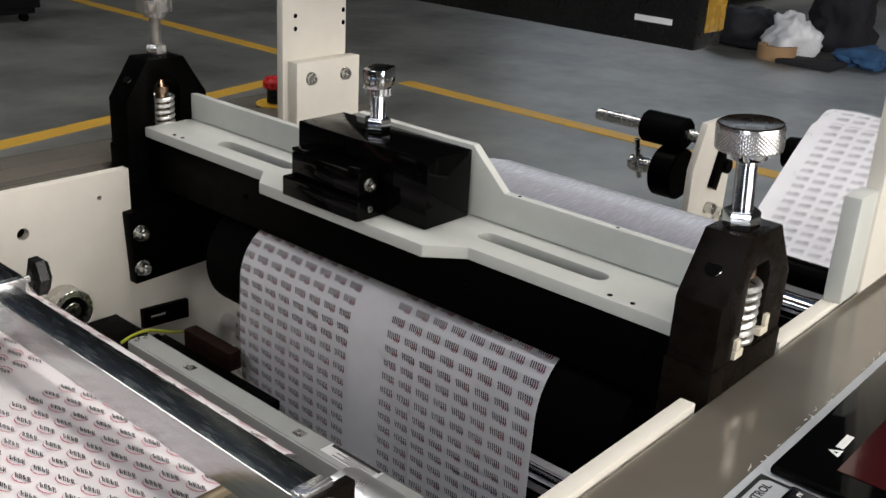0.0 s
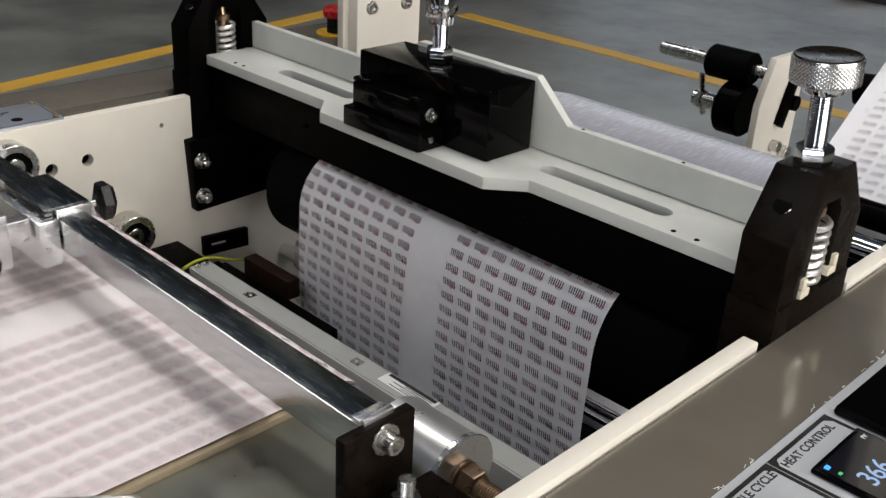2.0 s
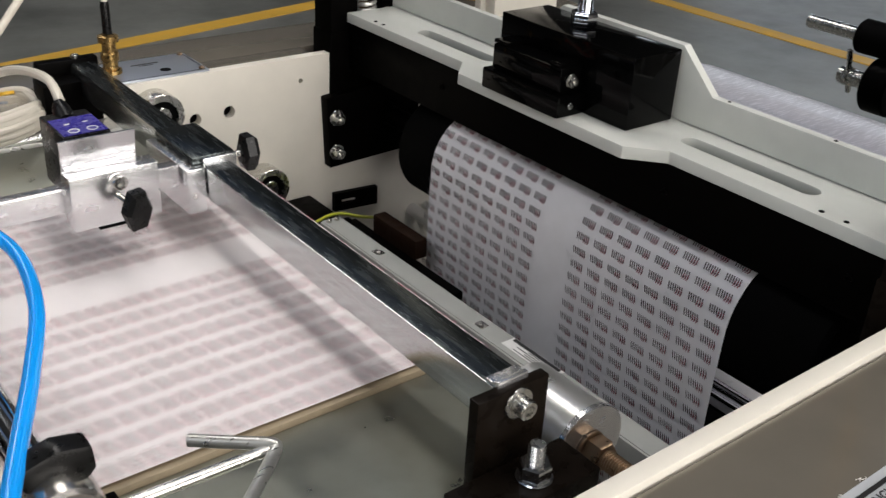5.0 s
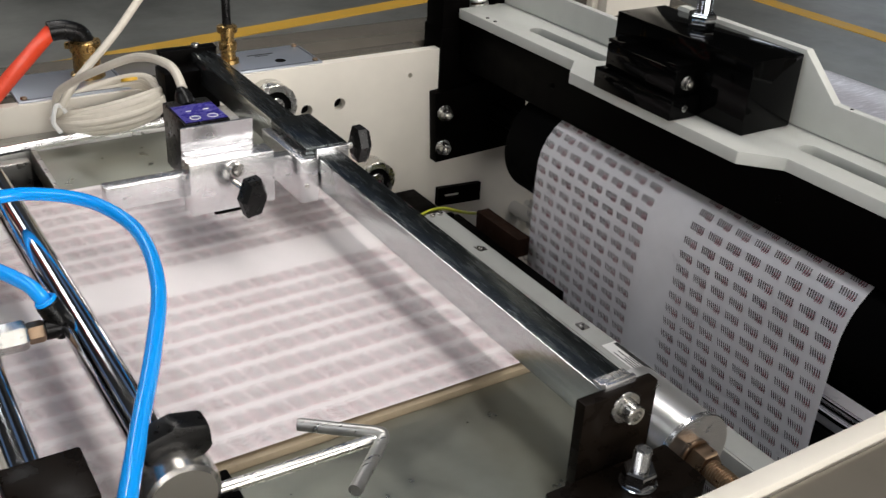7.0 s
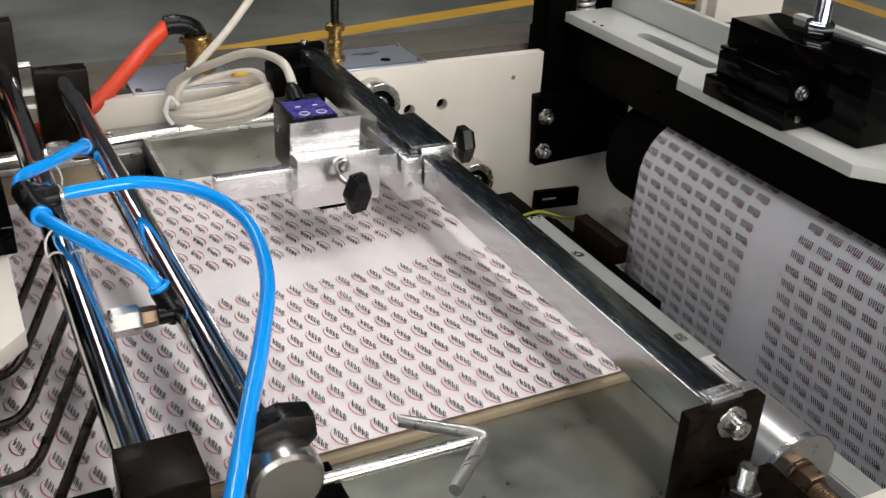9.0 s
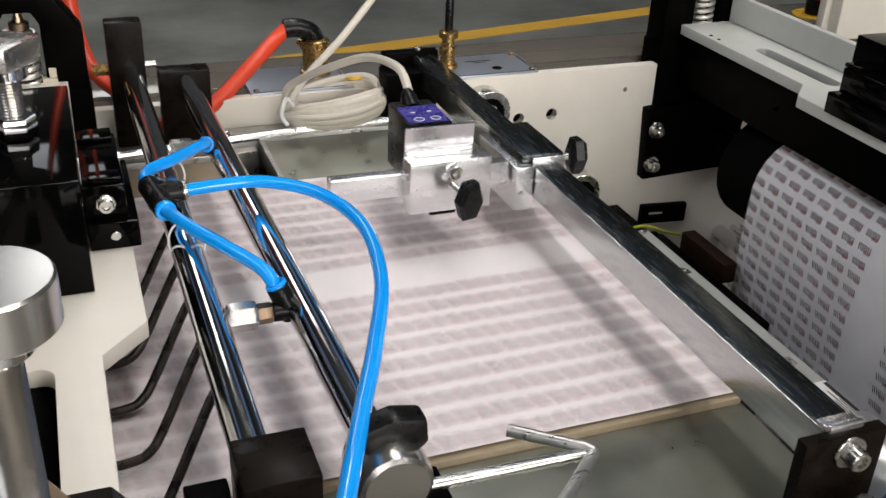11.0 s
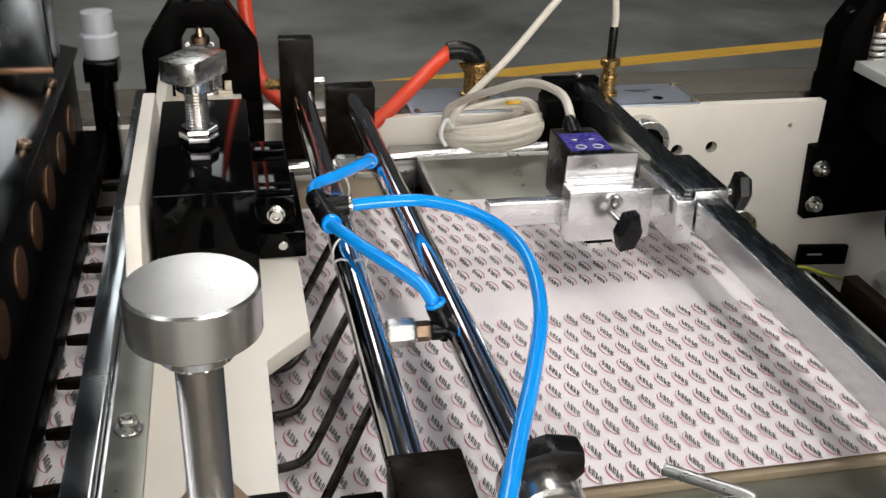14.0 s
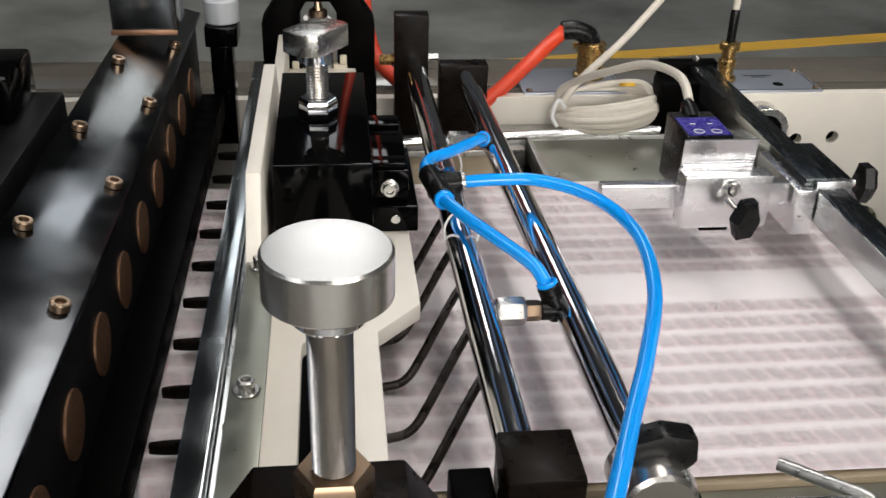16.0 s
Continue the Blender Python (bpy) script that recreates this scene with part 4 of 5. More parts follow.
        screw(c, p, (math.cos(t), math.sin(t), 0), 0.0038, 0.004, mat=brass)
    part("boot", sweep(glide([(0.138, 1.035, 0.956), (0.134, 1.035, 0.966), (0.120, 1.035, 0.972), (0.106, 1.035, 0.9715)], 6), 0.0098, 14), plastic, c, "black bent rubber boot")
    solo("red_hose", sweep(glide([(0.108, 1.035, 0.9715), (0.094, 1.028, 0.962), (0.067, 1.005, 0.947), (0.026, 0.985, 0.918), (-0.009, 0.975, 0.902), (-0.030, 0.985, 0.902), (-0.062, 1.01, 0.927), (-0.085, 1.05, 0.945), (-0.095, 1.082, 1.0), (-0.098, 1.085, 1.12), (-0.10, 1.085, 1.4)], 8), 0.0074, 14), hose_red, "bright red hose bending down from a connector", "hose")
    # cover plates on the far cover
    for x0, x1, y0, y1 in ((0.250, 0.373, 0.985, 1.052), (0.061, 0.166, 0.985, 1.062)):
        p = thing("connector_plate", ((x0 + x1) / 2, y0, 0.9195), "blue-grey etched aluminium plate screwed to the cover", "plate", "connector plates")
        part("plate", box(x0, x1, y0, y1, 0.9196, 0.9232, 0.0008), plate_blue, p)
        for x in (x0 + 0.006, x1 - 0.006):
            for y in (y0 + 0.006, y1 - 0.006):
                screw(p, (x, y, 0.9232), (0, 0, 1), 0.0032, 0.002, mat=bronze)
        part("edge_line", box(x0 + 0.004, x1 - 0.004, y0 + 0.0022, y0 + 0.0032, 0.9233, 0.9235, 0), black_print, p)
        part("edge_line", box(x1 - 0.0035, x1 - 0.0026, y0 + 0.0035, y1 - 0.004, 0.9233, 0.9235, 0), black_print, p)
        if x0 > 0.2:
            part("hole", cyl((0.332, 1.004, 0.9230), (0.332, 1.004, 0.9236), 0.0058, 20), rubber, p)
            part("lettering_bar", box(0.305, 0.335, 1.030, 1.0325, 0.9233, 0.9235, 0), black_print, p)
            part("lettering_bar", box(0.312, 0.328, 1.0255, 1.0275, 0.9233, 0.9235, 0), black_print, p)


cables()


# ---- air rods over the film ----
def air_rods():
    for x, z, y0, y1, tilt in ((-0.0475, 0.960, 0.398, 0.952, -0.004), (0.0090, 0.957, 0.372, 0.9318, -0.0155)):
        r = thing("air_rod", (x, 0.66, z), "polished chrome rod across the film in black blocks", "rod", "chrome rods")
        part("rod", cyl((x, y0, z), (x + tilt, y1, z), 0.0098, 40, 0.001), chrome, r)
        if x < -0.02:
            part("near_block", box(-0.0585, -0.0240, 0.368, 0.4025, 0.893, 0.9735, 0.0016), blued, r)
            part("block_foot", box(-0.080, -0.0605, 0.366, 0.4005, 0.893, 0.955, 0.0012), oxide, r)
            part("far_block", box(-0.070, -0.0385, 0.9525, 0.972, 0.893, 1.010, 0.0015), blued, r)
            screw(r, (-0.0385, 0.962, 0.968), (1, 0, 0), 0.0035, 0.010, mat=zinc)
            part("set_bolt", hexagon((-0.0705, 0.962, 0.966), (-0.084, 0.962, 0.966), 0.009), brass, r)
        else:
            part("far_block", box(-0.0295, 0.0155, 0.932, 0.953, 0.888, 0.969, 0.0015), blued, r)
            part("near_hub", lathe([(0, 0), (0.0150, 0), (0.0170, 0.0015), (0.0180, 0.005), (0.0180, 0.016), (0.0165, 0.0175), (0.0165, 0.020), (0.0180, 0.0215), (0.0180, 0.029), (0.0172, 0.030), (0, 0.030)], (x, 0.366, z), (x, 0.5, z), 44), satin, r)
            part("hub_ring", cyl((x, 0.3965, z), (x, 0.402, z), 0.0135, 32, 0.0008), zinc, r)
            part("hub_foot", box(x - 0.012, x + 0.030, 0.362, 0.398, 0.889, 0.938, 0.0015), oxide, r)
            k = part("clamp_handle", slab([(-0.0015, 0.966), (0.024, 0.9665), (0.0275, 0.971), (0.0265, 0.983), (0.012, 0.986), (-0.003, 0.982), (-0.0045, 0.973)], [], "y", 0.378, 0.391, 0.0026), plastic, r, "black plastic clamp handle")
            part("handle_stud", threaded((0.016, 0.384, 0.938), (0.016, 0.384, 0.965), 0.0032, 0.0012, 14), bronze, k)
    # bent pipes below the first rod
    for i in range(5):
        y = 0.655 - 0.0475 * i
        pts = [(-0.049, y + 0.018, 0.951), (-0.060, y + 0.008, 0.938), (-0.078, y - 0.010, 0.914), (-0.088, y - 0.020, 0.9045), (-0.100, y - 0.024, 0.902), (-0.13, y - 0.026, 0.902)]
        solo("air_pipe", sweep(glide(pts, 7), 0.0027, 10), pipe_dark, "thin bent dark steel air pipe", "pipe", "air pipes below the rod")
    # fittings and hoses
    for y, ring_up in ((0.528, True), (0.780, False)):
        f = thing("hose_fitting", (-0.02, y, 0.957), "push-in elbow fitting with a hexagon adapter", "hose fitting", "hose fittings")
        end = Vector((-0.0090, y + 0.004, 0.971)) if ring_up else Vector((-0.0135, y - 0.018, 0.9660))
        part("adapter", hexagon((-0.0385, y, 0.957), (-0.022, y, 0.957), 0.0145), zinc, f)
        part("nipple", hexagon((-0.022, y, 0.957), (-0.013, y, 0.957), 0.0105), bronze, f)
        part("elbow", joined(cyl((-0.013, y, 0.957), (0.004, y, 0.957), 0.0058, 18), cyl((-0.001, y, 0.952), end, 0.0066, 18)), plastic, f)
        part("collar", ring(end, end + (end - Vector((-0.001, y, 0.952))) * 0.12, 0.0062, 0.0041), tube_blue, f)
    t = thing("tee_fitting", (-0.058, 0.657, 0.978), "black push-in tee fitting on the chrome rod", "hose fitting")
    part("body", joined(cyl((-0.0638, 0.673, 0.978), (-0.0580, 0.634, 0.978), 0.0075, 18), cyl((-0.061, 0.6565, 0.978), (-0.044, 0.6568, 0.979), 0.0070, 18), box(-0.067, -0.054, 0.647, 0.666, 0.9705, 0.985, 0.003), box(-0.054, -0.048, 0.665, 0.670, 0.976, 0.982, 0.0015)), plastic, t)
    part("collar", ring((-0.044, 0.6568, 0.979), (-0.041, 0.6568, 0.9792), 0.0068, 0.0045), zinc, t)
    part("collar", ring((-0.0580, 0.634, 0.978), (-0.0574, 0.630, 0.978), 0.0066, 0.0041), tube_blue, t)
    part("collar", ring((-0.0638, 0.673, 0.978), (-0.0643, 0.676, 0.978), 0.0066, 0.0041), tube_blue, t)
    solo("air_hose", sweep(glide([(-0.0576, 0.632, 0.978), (-0.053, 0.618, 0.979), (-0.0445, 0.599, 0.979), (-0.0320, 0.575, 0.979), (-0.0165, 0.546, 0.978), (-0.0115, 0.5365, 0.974), (-0.0095, 0.5330, 0.969)], 10), 0.0042, 14), tube_blue, "short glossy blue air hose between fittings", "air hose", "blue air hoses")
    solo("air_hose", sweep(glide([(-0.0640, 0.674, 0.978), (-0.0652, 0.684, 0.979), (-0.060, 0.697, 0.979), (-0.047, 0.709, 0.978), (-0.032, 0.727, 0.976), (-0.0205, 0.742, 0.974), (-0.0150, 0.754, 0.970), (-0.0135, 0.763, 0.966)], 10), 0.0042, 14), tube_blue, "short glossy blue air hose between fittings", "air hose", "blue air hoses")
    solo("air_hose", sweep(glide([(-0.043, 0.6568, 0.979), (-0.020, 0.655, 0.981), (0.0085, 0.650, 0.982), (0.039, 0.622, 0.982), (0.0528, 0.571, 0.982), (0.0445, 0.507, 0.982), (0.023, 0.4465, 0.982), (0.0005, 0.394, 0.982), (-0.0155, 0.356, 0.982), (-0.035, 0.312, 0.978), (-0.06, 0.270, 0.958)], 10), 0.0043, 14), tube_blue, "long glossy blue air hose in a wide loop over the film", "air hose", "blue air hoses")
    long_hose = [o for o in scene.objects if o.name.startswith("air_hose")][-1]
    mark_line = glide([(-0.020, 0.655, 0.981), (0.0085, 0.650, 0.982), (0.039, 0.622, 0.982), (0.0528, 0.571, 0.982), (0.0445, 0.507, 0.982)], 24)
    for i in range(3, len(mark_line) - 4, 4):
        q = [v + Vector((0, 0, 0.0034)) - long_hose.location for v in mark_line[i:i + 3]]
        part("mark", sweep(q, 0.0011, 6), hose_print, long_hose)
    for p, q in (((-0.0485, 0.610, 0.961), (-0.046, 0.610, 0.97)), ((-0.0475, 0.712, 0.961), (-0.046, 0.712, 0.97))):
        solo("cable_tie", sweep(glide([Vector(p) + Vector((0.0112 * math.cos(a), 0.002 * math.sin(a), 0.0135 * math.sin(a) + 0.005)) for a in [i * math.tau / 12 for i in range(13)]], 3), 0.0007, 6), white_plain, "white plastic cable tie round hose and rod", "cable tie", "cable ties")
    k = thing("crank_key", (0.09, 0.38, 0.945), "bent bright steel locking lever on the rod hub", "lever")
    part("rod", cyl((0.018, 0.374, 0.949), (0.107, 0.3745, 0.946), 0.0030, 16), zinc, k)
    part("cross_rod", sweep(glide([(0.078, 0.4015, 0.947), (0.094, 0.388, 0.9475), (0.1080, 0.3765, 0.948), (0.1105, 0.374, 0.947), (0.1065, 0.3695, 0.946), (0.094, 0.358, 0.946), (0.081, 0.3465, 0.946)], 5), 0.0033, 14), steel, k)


air_rods()


# ---- sealing side ----
def sealing_side():
    a = thing("pusher_bar", (-0.185, 0.62, 0.95), "worn steel angle bar with a row of black pusher blades", "machine bar")
    part("wall", box(-0.1970, -0.1840, 0.300, 0.93, 0.900, 0.9755, 0.0012), mirror_steel, a)
    part("ledge", box(-0.1835, -0.1700, 0.300, 0.93, 0.955, 0.966, 0.0008), bar_steel, a)
    for y in (0.42, 0.56, 0.70, 0.84):
        screw(a, (-0.1775, y, 0.966), (0, 0, 1), 0.0036, 0.004, 0.0)
    for i in range(10):
        y = 0.438 + i * 0.0497
        part("blade", slab([(-0.1975, y - 0.0042), (-0.1975, y + 0.0042), (-0.2240, y + 0.0030), (-0.2310, y + 0.0016), (-0.2310, y - 0.0016), (-0.2240, y - 0.0030)], [], "z", 0.9000, 0.9062, 0.0010), blued, a)
    solo("cut_film", box(-0.46, -0.2605, 0.452, 0.835, 0.8885, 0.8895, 0), film_white, "white printed film leaving under the sealing head", "plastic film")
    h = thing("sealing_head", (-0.33, 0.66, 0.95), "dark sealing head with a polished cover and copper plugs", "sealing head")
    part("beam", box(-0.2920, -0.2490, 0.25, 0.955, 0.914, 1.002, 0.003), dark_paint, h)
    part("cover", slab([(-0.2500, 1.0025), (-0.2440, 1.0060), (-0.2440, 1.0085), (-0.2930, 1.0225), (-0.2930, 1.0165)], [], "y", 0.25, 0.955, 0.0006), cover_steel, h, "polished steel cover plate")
    for i in range(10):
        y = 0.300 + i * 0.0655
        part("plug", lathe([(0, 0), (0.0165, 0), (0.0165, 0.0012), (0.013, 0.0018), (0, 0.0018)], (-0.2490, y, 0.9612), (-0.2, y, 0.9612), 28), copper, h, "round copper coloured plug")
        screw(h, (-0.2520 - 0.031 * (i % 2), y + 0.02, 1.0112 + 0.0088 * (i % 2)), (0.28, 0, 0.96), 0.0048, 0.004, mat=bronze)
    part("presser", box(-0.2485, -0.2285, 0.300, 0.95, 0.912, 0.934, 0.001), oxide, h, "black presser bar along the film")
    # added plate that blocks the south light, so the film behind falls into shadow
    part("end_plate", box(-0.42, -0.214, 0.250, 0.2605, 0.86, 1.000, 0.002), dark_paint, h)
    for y in (0.30, 0.93):
        part("slide_column", cyl((-0.272, y, 0.45), (-0.272, y, 0.9135), 0.015, 20), chrome, h)
    part("riser_block", box(-0.297, -0.2475, 0.835, 0.885, 1.0235, 1.16, 0.003), mirror_steel, h, "polished steel riser block")
    part("riser_band", box(-0.2975, -0.2470, 0.8335, 0.8349, 1.0235, 1.0275, 0.0004), copper, h)
    part("rear_cover", box(-0.42, -0.2995, 0.25, 0.690, 0.92, 1.030, 0.004), dark_paint, h)
    part("rear_knob", lathe([(0, 0), (0.016, 0), (0.018, 0.002), (0.018, 0.022), (0.012, 0.027), (0, 0.027)], (-0.335, 0.60, 1.0305), (-0.335, 0.60, 1.2), 28), gloss_black, h)
    part("rear_valve", joined(box(-0.375, -0.315, 0.630, 0.685, 1.0305, 1.060, 0.003), cyl((-0.345, 0.655, 1.0605), (-0.345, 0.655, 1.085), 0.014, 20)), gloss_black, h)
    part("cap_post", joined(box(-0.2390, -0.2190, 0.958, 0.985, 0.880, 0.977, 0.002), box(-0.2420, -0.2130, 0.950, 0.990, 0.9775, 0.996, 0.002)), gloss_black, h)
    part("post_cap", lathe([(0, 0), (0.0150, 0), (0.0160, 0.001), (0.0160, 0.020), (0.0135, 0.022), (0.0135, 0.040), (0, 0.041)], (-0.227, 0.970, 0.9965), (-0.227, 0.970, 1.2), 28), panel_silver, h, "pale grey plastic cap")
    # block added to keep the west roof light off the film
    m = thing("light_screen", (-0.68, 0.66, 0.0), "added dark block that screens the film from the west light", "machine housing")
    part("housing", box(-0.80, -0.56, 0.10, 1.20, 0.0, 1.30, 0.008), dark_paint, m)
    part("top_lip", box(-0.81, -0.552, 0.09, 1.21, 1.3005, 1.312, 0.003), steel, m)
    return h


head = sealing_side()


# ---- control panel on the near cover ----
def text(body, size, at, mat, parent, name, turn=0.0, thick=0.02):
    """Lettering lying flat, read along +x."""
    cu = bpy.data.curves.new(name, "FONT")
    cu.body, cu.size, cu.extrude, cu.offset = body, size, 0.0001, size * thick
    tmp = bpy.data.objects.new("tmp", cu)
    scene.collection.objects.link(tmp)
    me = bpy.data.meshes.new_from_object(tmp.evaluated_get(bpy.context.evaluated_depsgraph_get()))
    bpy.data.objects.remove(tmp)
    me.transform(Matrix.Translation(Vector(at) - root(parent).location) @ pose(0, 0, 0, 0, 0, turn))
    me.materials.clear()
    me.materials.append(mat)
    ob = new(name, me)
    ob.parent = parent
    return ob


def frame_line(parent, x0, x1, y0, y1, z, w, mat, name):
    outer = [(x0, y0), (x1, y0), (x1, y1), (x0, y1)]
    b = 0.004
    rnd = [(x0 + w + b, y0 + w), (x1 - w - b, y0 + w), (x1 - w, y0 + w + b), (x1 - w, y1 - w - b), (x1 - w - b, y1 - w), (x0 + w + b, y1 - w), (x0 + w, y1 - w - b), (x0 + w, y0 + w + b)]
    part(name, slab(outer, [rnd], "z", z, z + 0.0002), mat, parent)


def control_panel():
    z = 0.9208
    p = thing("control_panel", (0.5, 0.13, z), "silver control panel foil with black outlined fields", "control panel")
    part("foil", box(0.20, 0.80, 0.075, 0.2065, z, z + 0.0006, 0), panel_silver, p)
    zt = z + 0.0007
    for x0, x1 in ((0.344, 0.4035), (0.4045, 0.4765)):
        frame_line(p, x0, x1, 0.10, 0.2015, zt, 0.0028, black_print, "field_outline")
    frame_line(p, 0.270, 0.3430, 0.10, 0.2015, zt, 0.0028, black_print, "field_outline")
    text("SINGLE CYCLE", 0.0076, (0.3495, 0.1915, zt), black_print, p, "lettering")
    text("HEAT CONTROL", 0.0078, (0.4095, 0.1905, zt), black_print, p, "lettering")
    c = thing("temperature_controller", (0.445, 0.155, z), "black temperature controller with lit white digits", "controller")
    part("bezel", box(0.4145, 0.4745, 0.122, 0.1805, z + 0.0008, z + 0.0040, 0.0015), gloss_black, c)
    g = part("screen", box(0.4175, 0.4715, 0.125, 0.1775, z + 0.0041, z + 0.0045, 0), glass_dark, c)
    text("366", 0.0175, (0.4255, 0.148, z + 0.0046), led_white, g, "digits", thick=0.004)
    text("370", 0.0080, (0.4520, 0.1395, z + 0.0046), led_green, g, "digits")
    part("indicator", box(0.4195, 0.4235, 0.1725, 0.1755, z + 0.0046, z + 0.0048, 0), led_blue, g)
    part("indicator", box(0.4205, 0.4235, 0.1655, 0.1675, z + 0.0046, z + 0.0048, 0), led_green, g)
    text("PV", 0.0042, (0.4645, 0.1715, z + 0.0046), white_plain, g, "lettering")
    h = thing("touch_screen", (0.58, 0.14, z), "black framed touch screen with a dark red picture", "touch screen")
    part("frame", box(0.480, 0.690, 0.085, 0.1985, z + 0.0008, z + 0.0065, 0.003), gloss_black, h)
    part("screen", box(0.506, 0.668, 0.095, 0.166, z + 0.0066, z + 0.0070, 0), screen_red, h)
    part("mark", slab([(0.521, 0.1715), (0.531, 0.1715), (0.526, 0.1795)], [[(0.5243, 0.1735), (0.5278, 0.1735), (0.526, 0.1765)]], "z", z + 0.0066, z + 0.0068), white_plain, h, "small white triangular mark")
    part("mark_bar", box(0.533, 0.553, 0.1725, 0.1775, z + 0.0066, z + 0.0068, 0), white_plain, h)
    b = thing("push_button", (0.374, 0.150, z), "yellow push button in a black ring", "push button")
    part("ring", ring((0.374, 0.158, z + 0.0008), (0.374, 0.158, z + 0.006), 0.0155, 0.0115), plastic, b)
    part("cap", lathe([(0, 0), (0.0113, 0), (0.0113, 0.008), (0.010, 0.0092), (0, 0.0098)], (0.374, 0.158, z + 0.0008), (0.374, 0.158, 1.2), 28), yellow_pl, b)
    rng = random.Random(3)
    bm = None
    for i in range(22):
        x, y = 0.30 + rng.random() * 0.42, 0.2068 + abs(rng.gauss(0, 0.0012))
        q = [Vector((x + rng.uniform(-0.003, 0.003), y + rng.uniform(-0.0004, 0.001), 0.9209)) for _ in range(3)]
        q.append(q[-1] + Vector((rng.uniform(-0.003, 0.003), rng.uniform(-0.001, 0.002), 0.0006)))
        s = sweep(glide(q, 3), 0.0002, 5)
        bm = s if bm is None else joined(bm, s)
    solo("glue_residue", bm, residue, "white flakes of dried glue along the panel edge", "glue residue", kind="stuff")


control_panel()


# ---- unwinding side ----
def unwinding_side():
    c = thing("upright", (0.85, 1.03, 0.92), "cream painted steel upright with screw holes", "machine upright", "machine uprights")
    holes = [(0.8095, 1.044 + i * 0.017 + 0.02 * (i // 2)) for i in range(14)] + [(0.895, 1.046 + i * 0.017 + 0.02 * (i // 2)) for i in range(14)]
    part("post", box(0.788, 0.900, 1.034, 1.046, 0.92, 1.75, 0.001), cream, c)
    for x, z in holes:
        part("screw_hole", cyl((x, 1.0345, z), (x, 1.0335, z), 0.0032, 12), oxide, c)
    part("foot", box(0.796, 0.910, 1.015, 1.0335, 0.9195, 1.003, 0.002), cream, c)
    for x in (0.820, 0.882):
        screw(c, (x, 1.015, 0.980), (0, -1, 0), 0.0075, 0.005, 0.009)
    c = thing("upright", (0.84, 0.27, 0.92), "cream painted steel upright with screw holes", "machine upright", "machine uprights")
    part("post", slab([(0.805, 0.926), (0.93, 0.926), (0.93, 1.75), (0.790, 1.75)], [circle(0.845, 1.06, 0.004, 12), circle(0.845, 1.14, 0.004, 12)], "y", 0.262, 0.276, 0.0008), cream, c)
    part("foot", box(0.765, 0.8045, 0.2645, 0.280, 0.926, 1.022, 0.001), bridge_paint, c)
    part("crossbar", box(0.866, 0.886, 0.277, 1.033, 1.36, 1.40, 0.002), cream, c)
    m = thing("counter_box", (0.85, 0.75, 1.16), "black counter box with yellow tape and small white lettering bars", "counter")
    part("case", box(0.845, 0.90, MB[0], MB[1], MB[2], 1.42, 0.002), plastic, m)
    part("tape", box(0.862, 0.9015, MB[0] - 0.001, MB[0] + 0.007, MB[2] + 0.016, 1.40, 0.0008), tape_gold, m, "yellow adhesive tape")
    part("mark_bar", box(0.8444, 0.8448, MB[0] + 0.027, MB[0] + 0.070, MB[2] + 0.021, MB[2] + 0.027, 0), white_plain, m)
    part("red_display", box(0.8442, 0.8448, MB[0] + 0.02, MB[0] + 0.09, MB[2] + 0.052, MB[2] + 0.085, 0), led_red, m)
    part("lettering_bar", box(0.8442, 0.8448, MB[0] + 0.22, MB[0] + 0.245, MB[2] + 0.046, MB[2] + 0.052, 0), white_plain, m)
    e = thing("emergency_stop", (0.83, 1.10, 0.92), "red emergency stop button on a yellow disc", "emergency stop")
    part("box", box(0.76, 0.90, 1.0475, 1.165, 0.86, 0.926, 0.003), taupe, e)
    part("disc", cyl((0.832, 1.103, 0.926), (0.832, 1.103, 0.9285), 0.0275, 36), yellow_pl, e)
    part("neck", cyl((0.832, 1.103, 0.9285), (0.832, 1.103, 0.950), 0.0125, 24), plastic, e)
    part("mushroom", lathe([(0, 0), (0.0165, 0), (0.0178, 0.003), (0.0178, 0.009), (0.014, 0.014), (0, 0.016)], (0.832, 1.103, 0.950), (0.832, 1.103, 1.1), 32), red_pl, e)
    # film behind the bridge and up to the unwinding roll
    def sheet_between(name, pts, label, cut):
        bm = bmesh.new()
        n = 14
        rows = []
        for (x, z, ya, yb) in pts:
            rows.append([bm.verts.new((x, ya + (yb - ya) * i / n, z + (0.0012 if cut != 9 else 0.0) * math.sin(i * 2.2 + x * 9))) for i in range(n + 1)])
        for a, b in zip(rows, rows[1:]):
            for i in range(n):
                bm.faces.new((a[i], a[i + 1], b[i + 1], b[i]))
        t = thing(name, (pts[0][0], pts[0][2], pts[0][1]), label, "plastic film", "film behind the bridge")
        part("film", bm, film_running if cut == 9 else film_grey, t)
        if cut == 9:
            return t
        # marks follow the bends of the film
        steps = [0.0]
        for p, q in zip(pts, pts[1:]):
            steps.append(steps[-1] + math.hypot(q[0] - p[0], q[1] - p[1]))

        def on_film(u, v):
            i = max(k for k in range(len(steps) - 1) if steps[k] <= max(u, 0.0))
            p, q = pts[i], pts[i + 1]
            f, g = (u - steps[i]) / (steps[i + 1] - steps[i]), 0.0024 / (steps[i + 1] - steps[i])
            return (p[0] + (q[0] - p[0]) * f - (q[1] - p[1]) * g, v, p[1] + (q[1] - p[1]) * f + (q[0] - p[0]) * g)
        ya, yb = pts[0][2], pts[0][3]
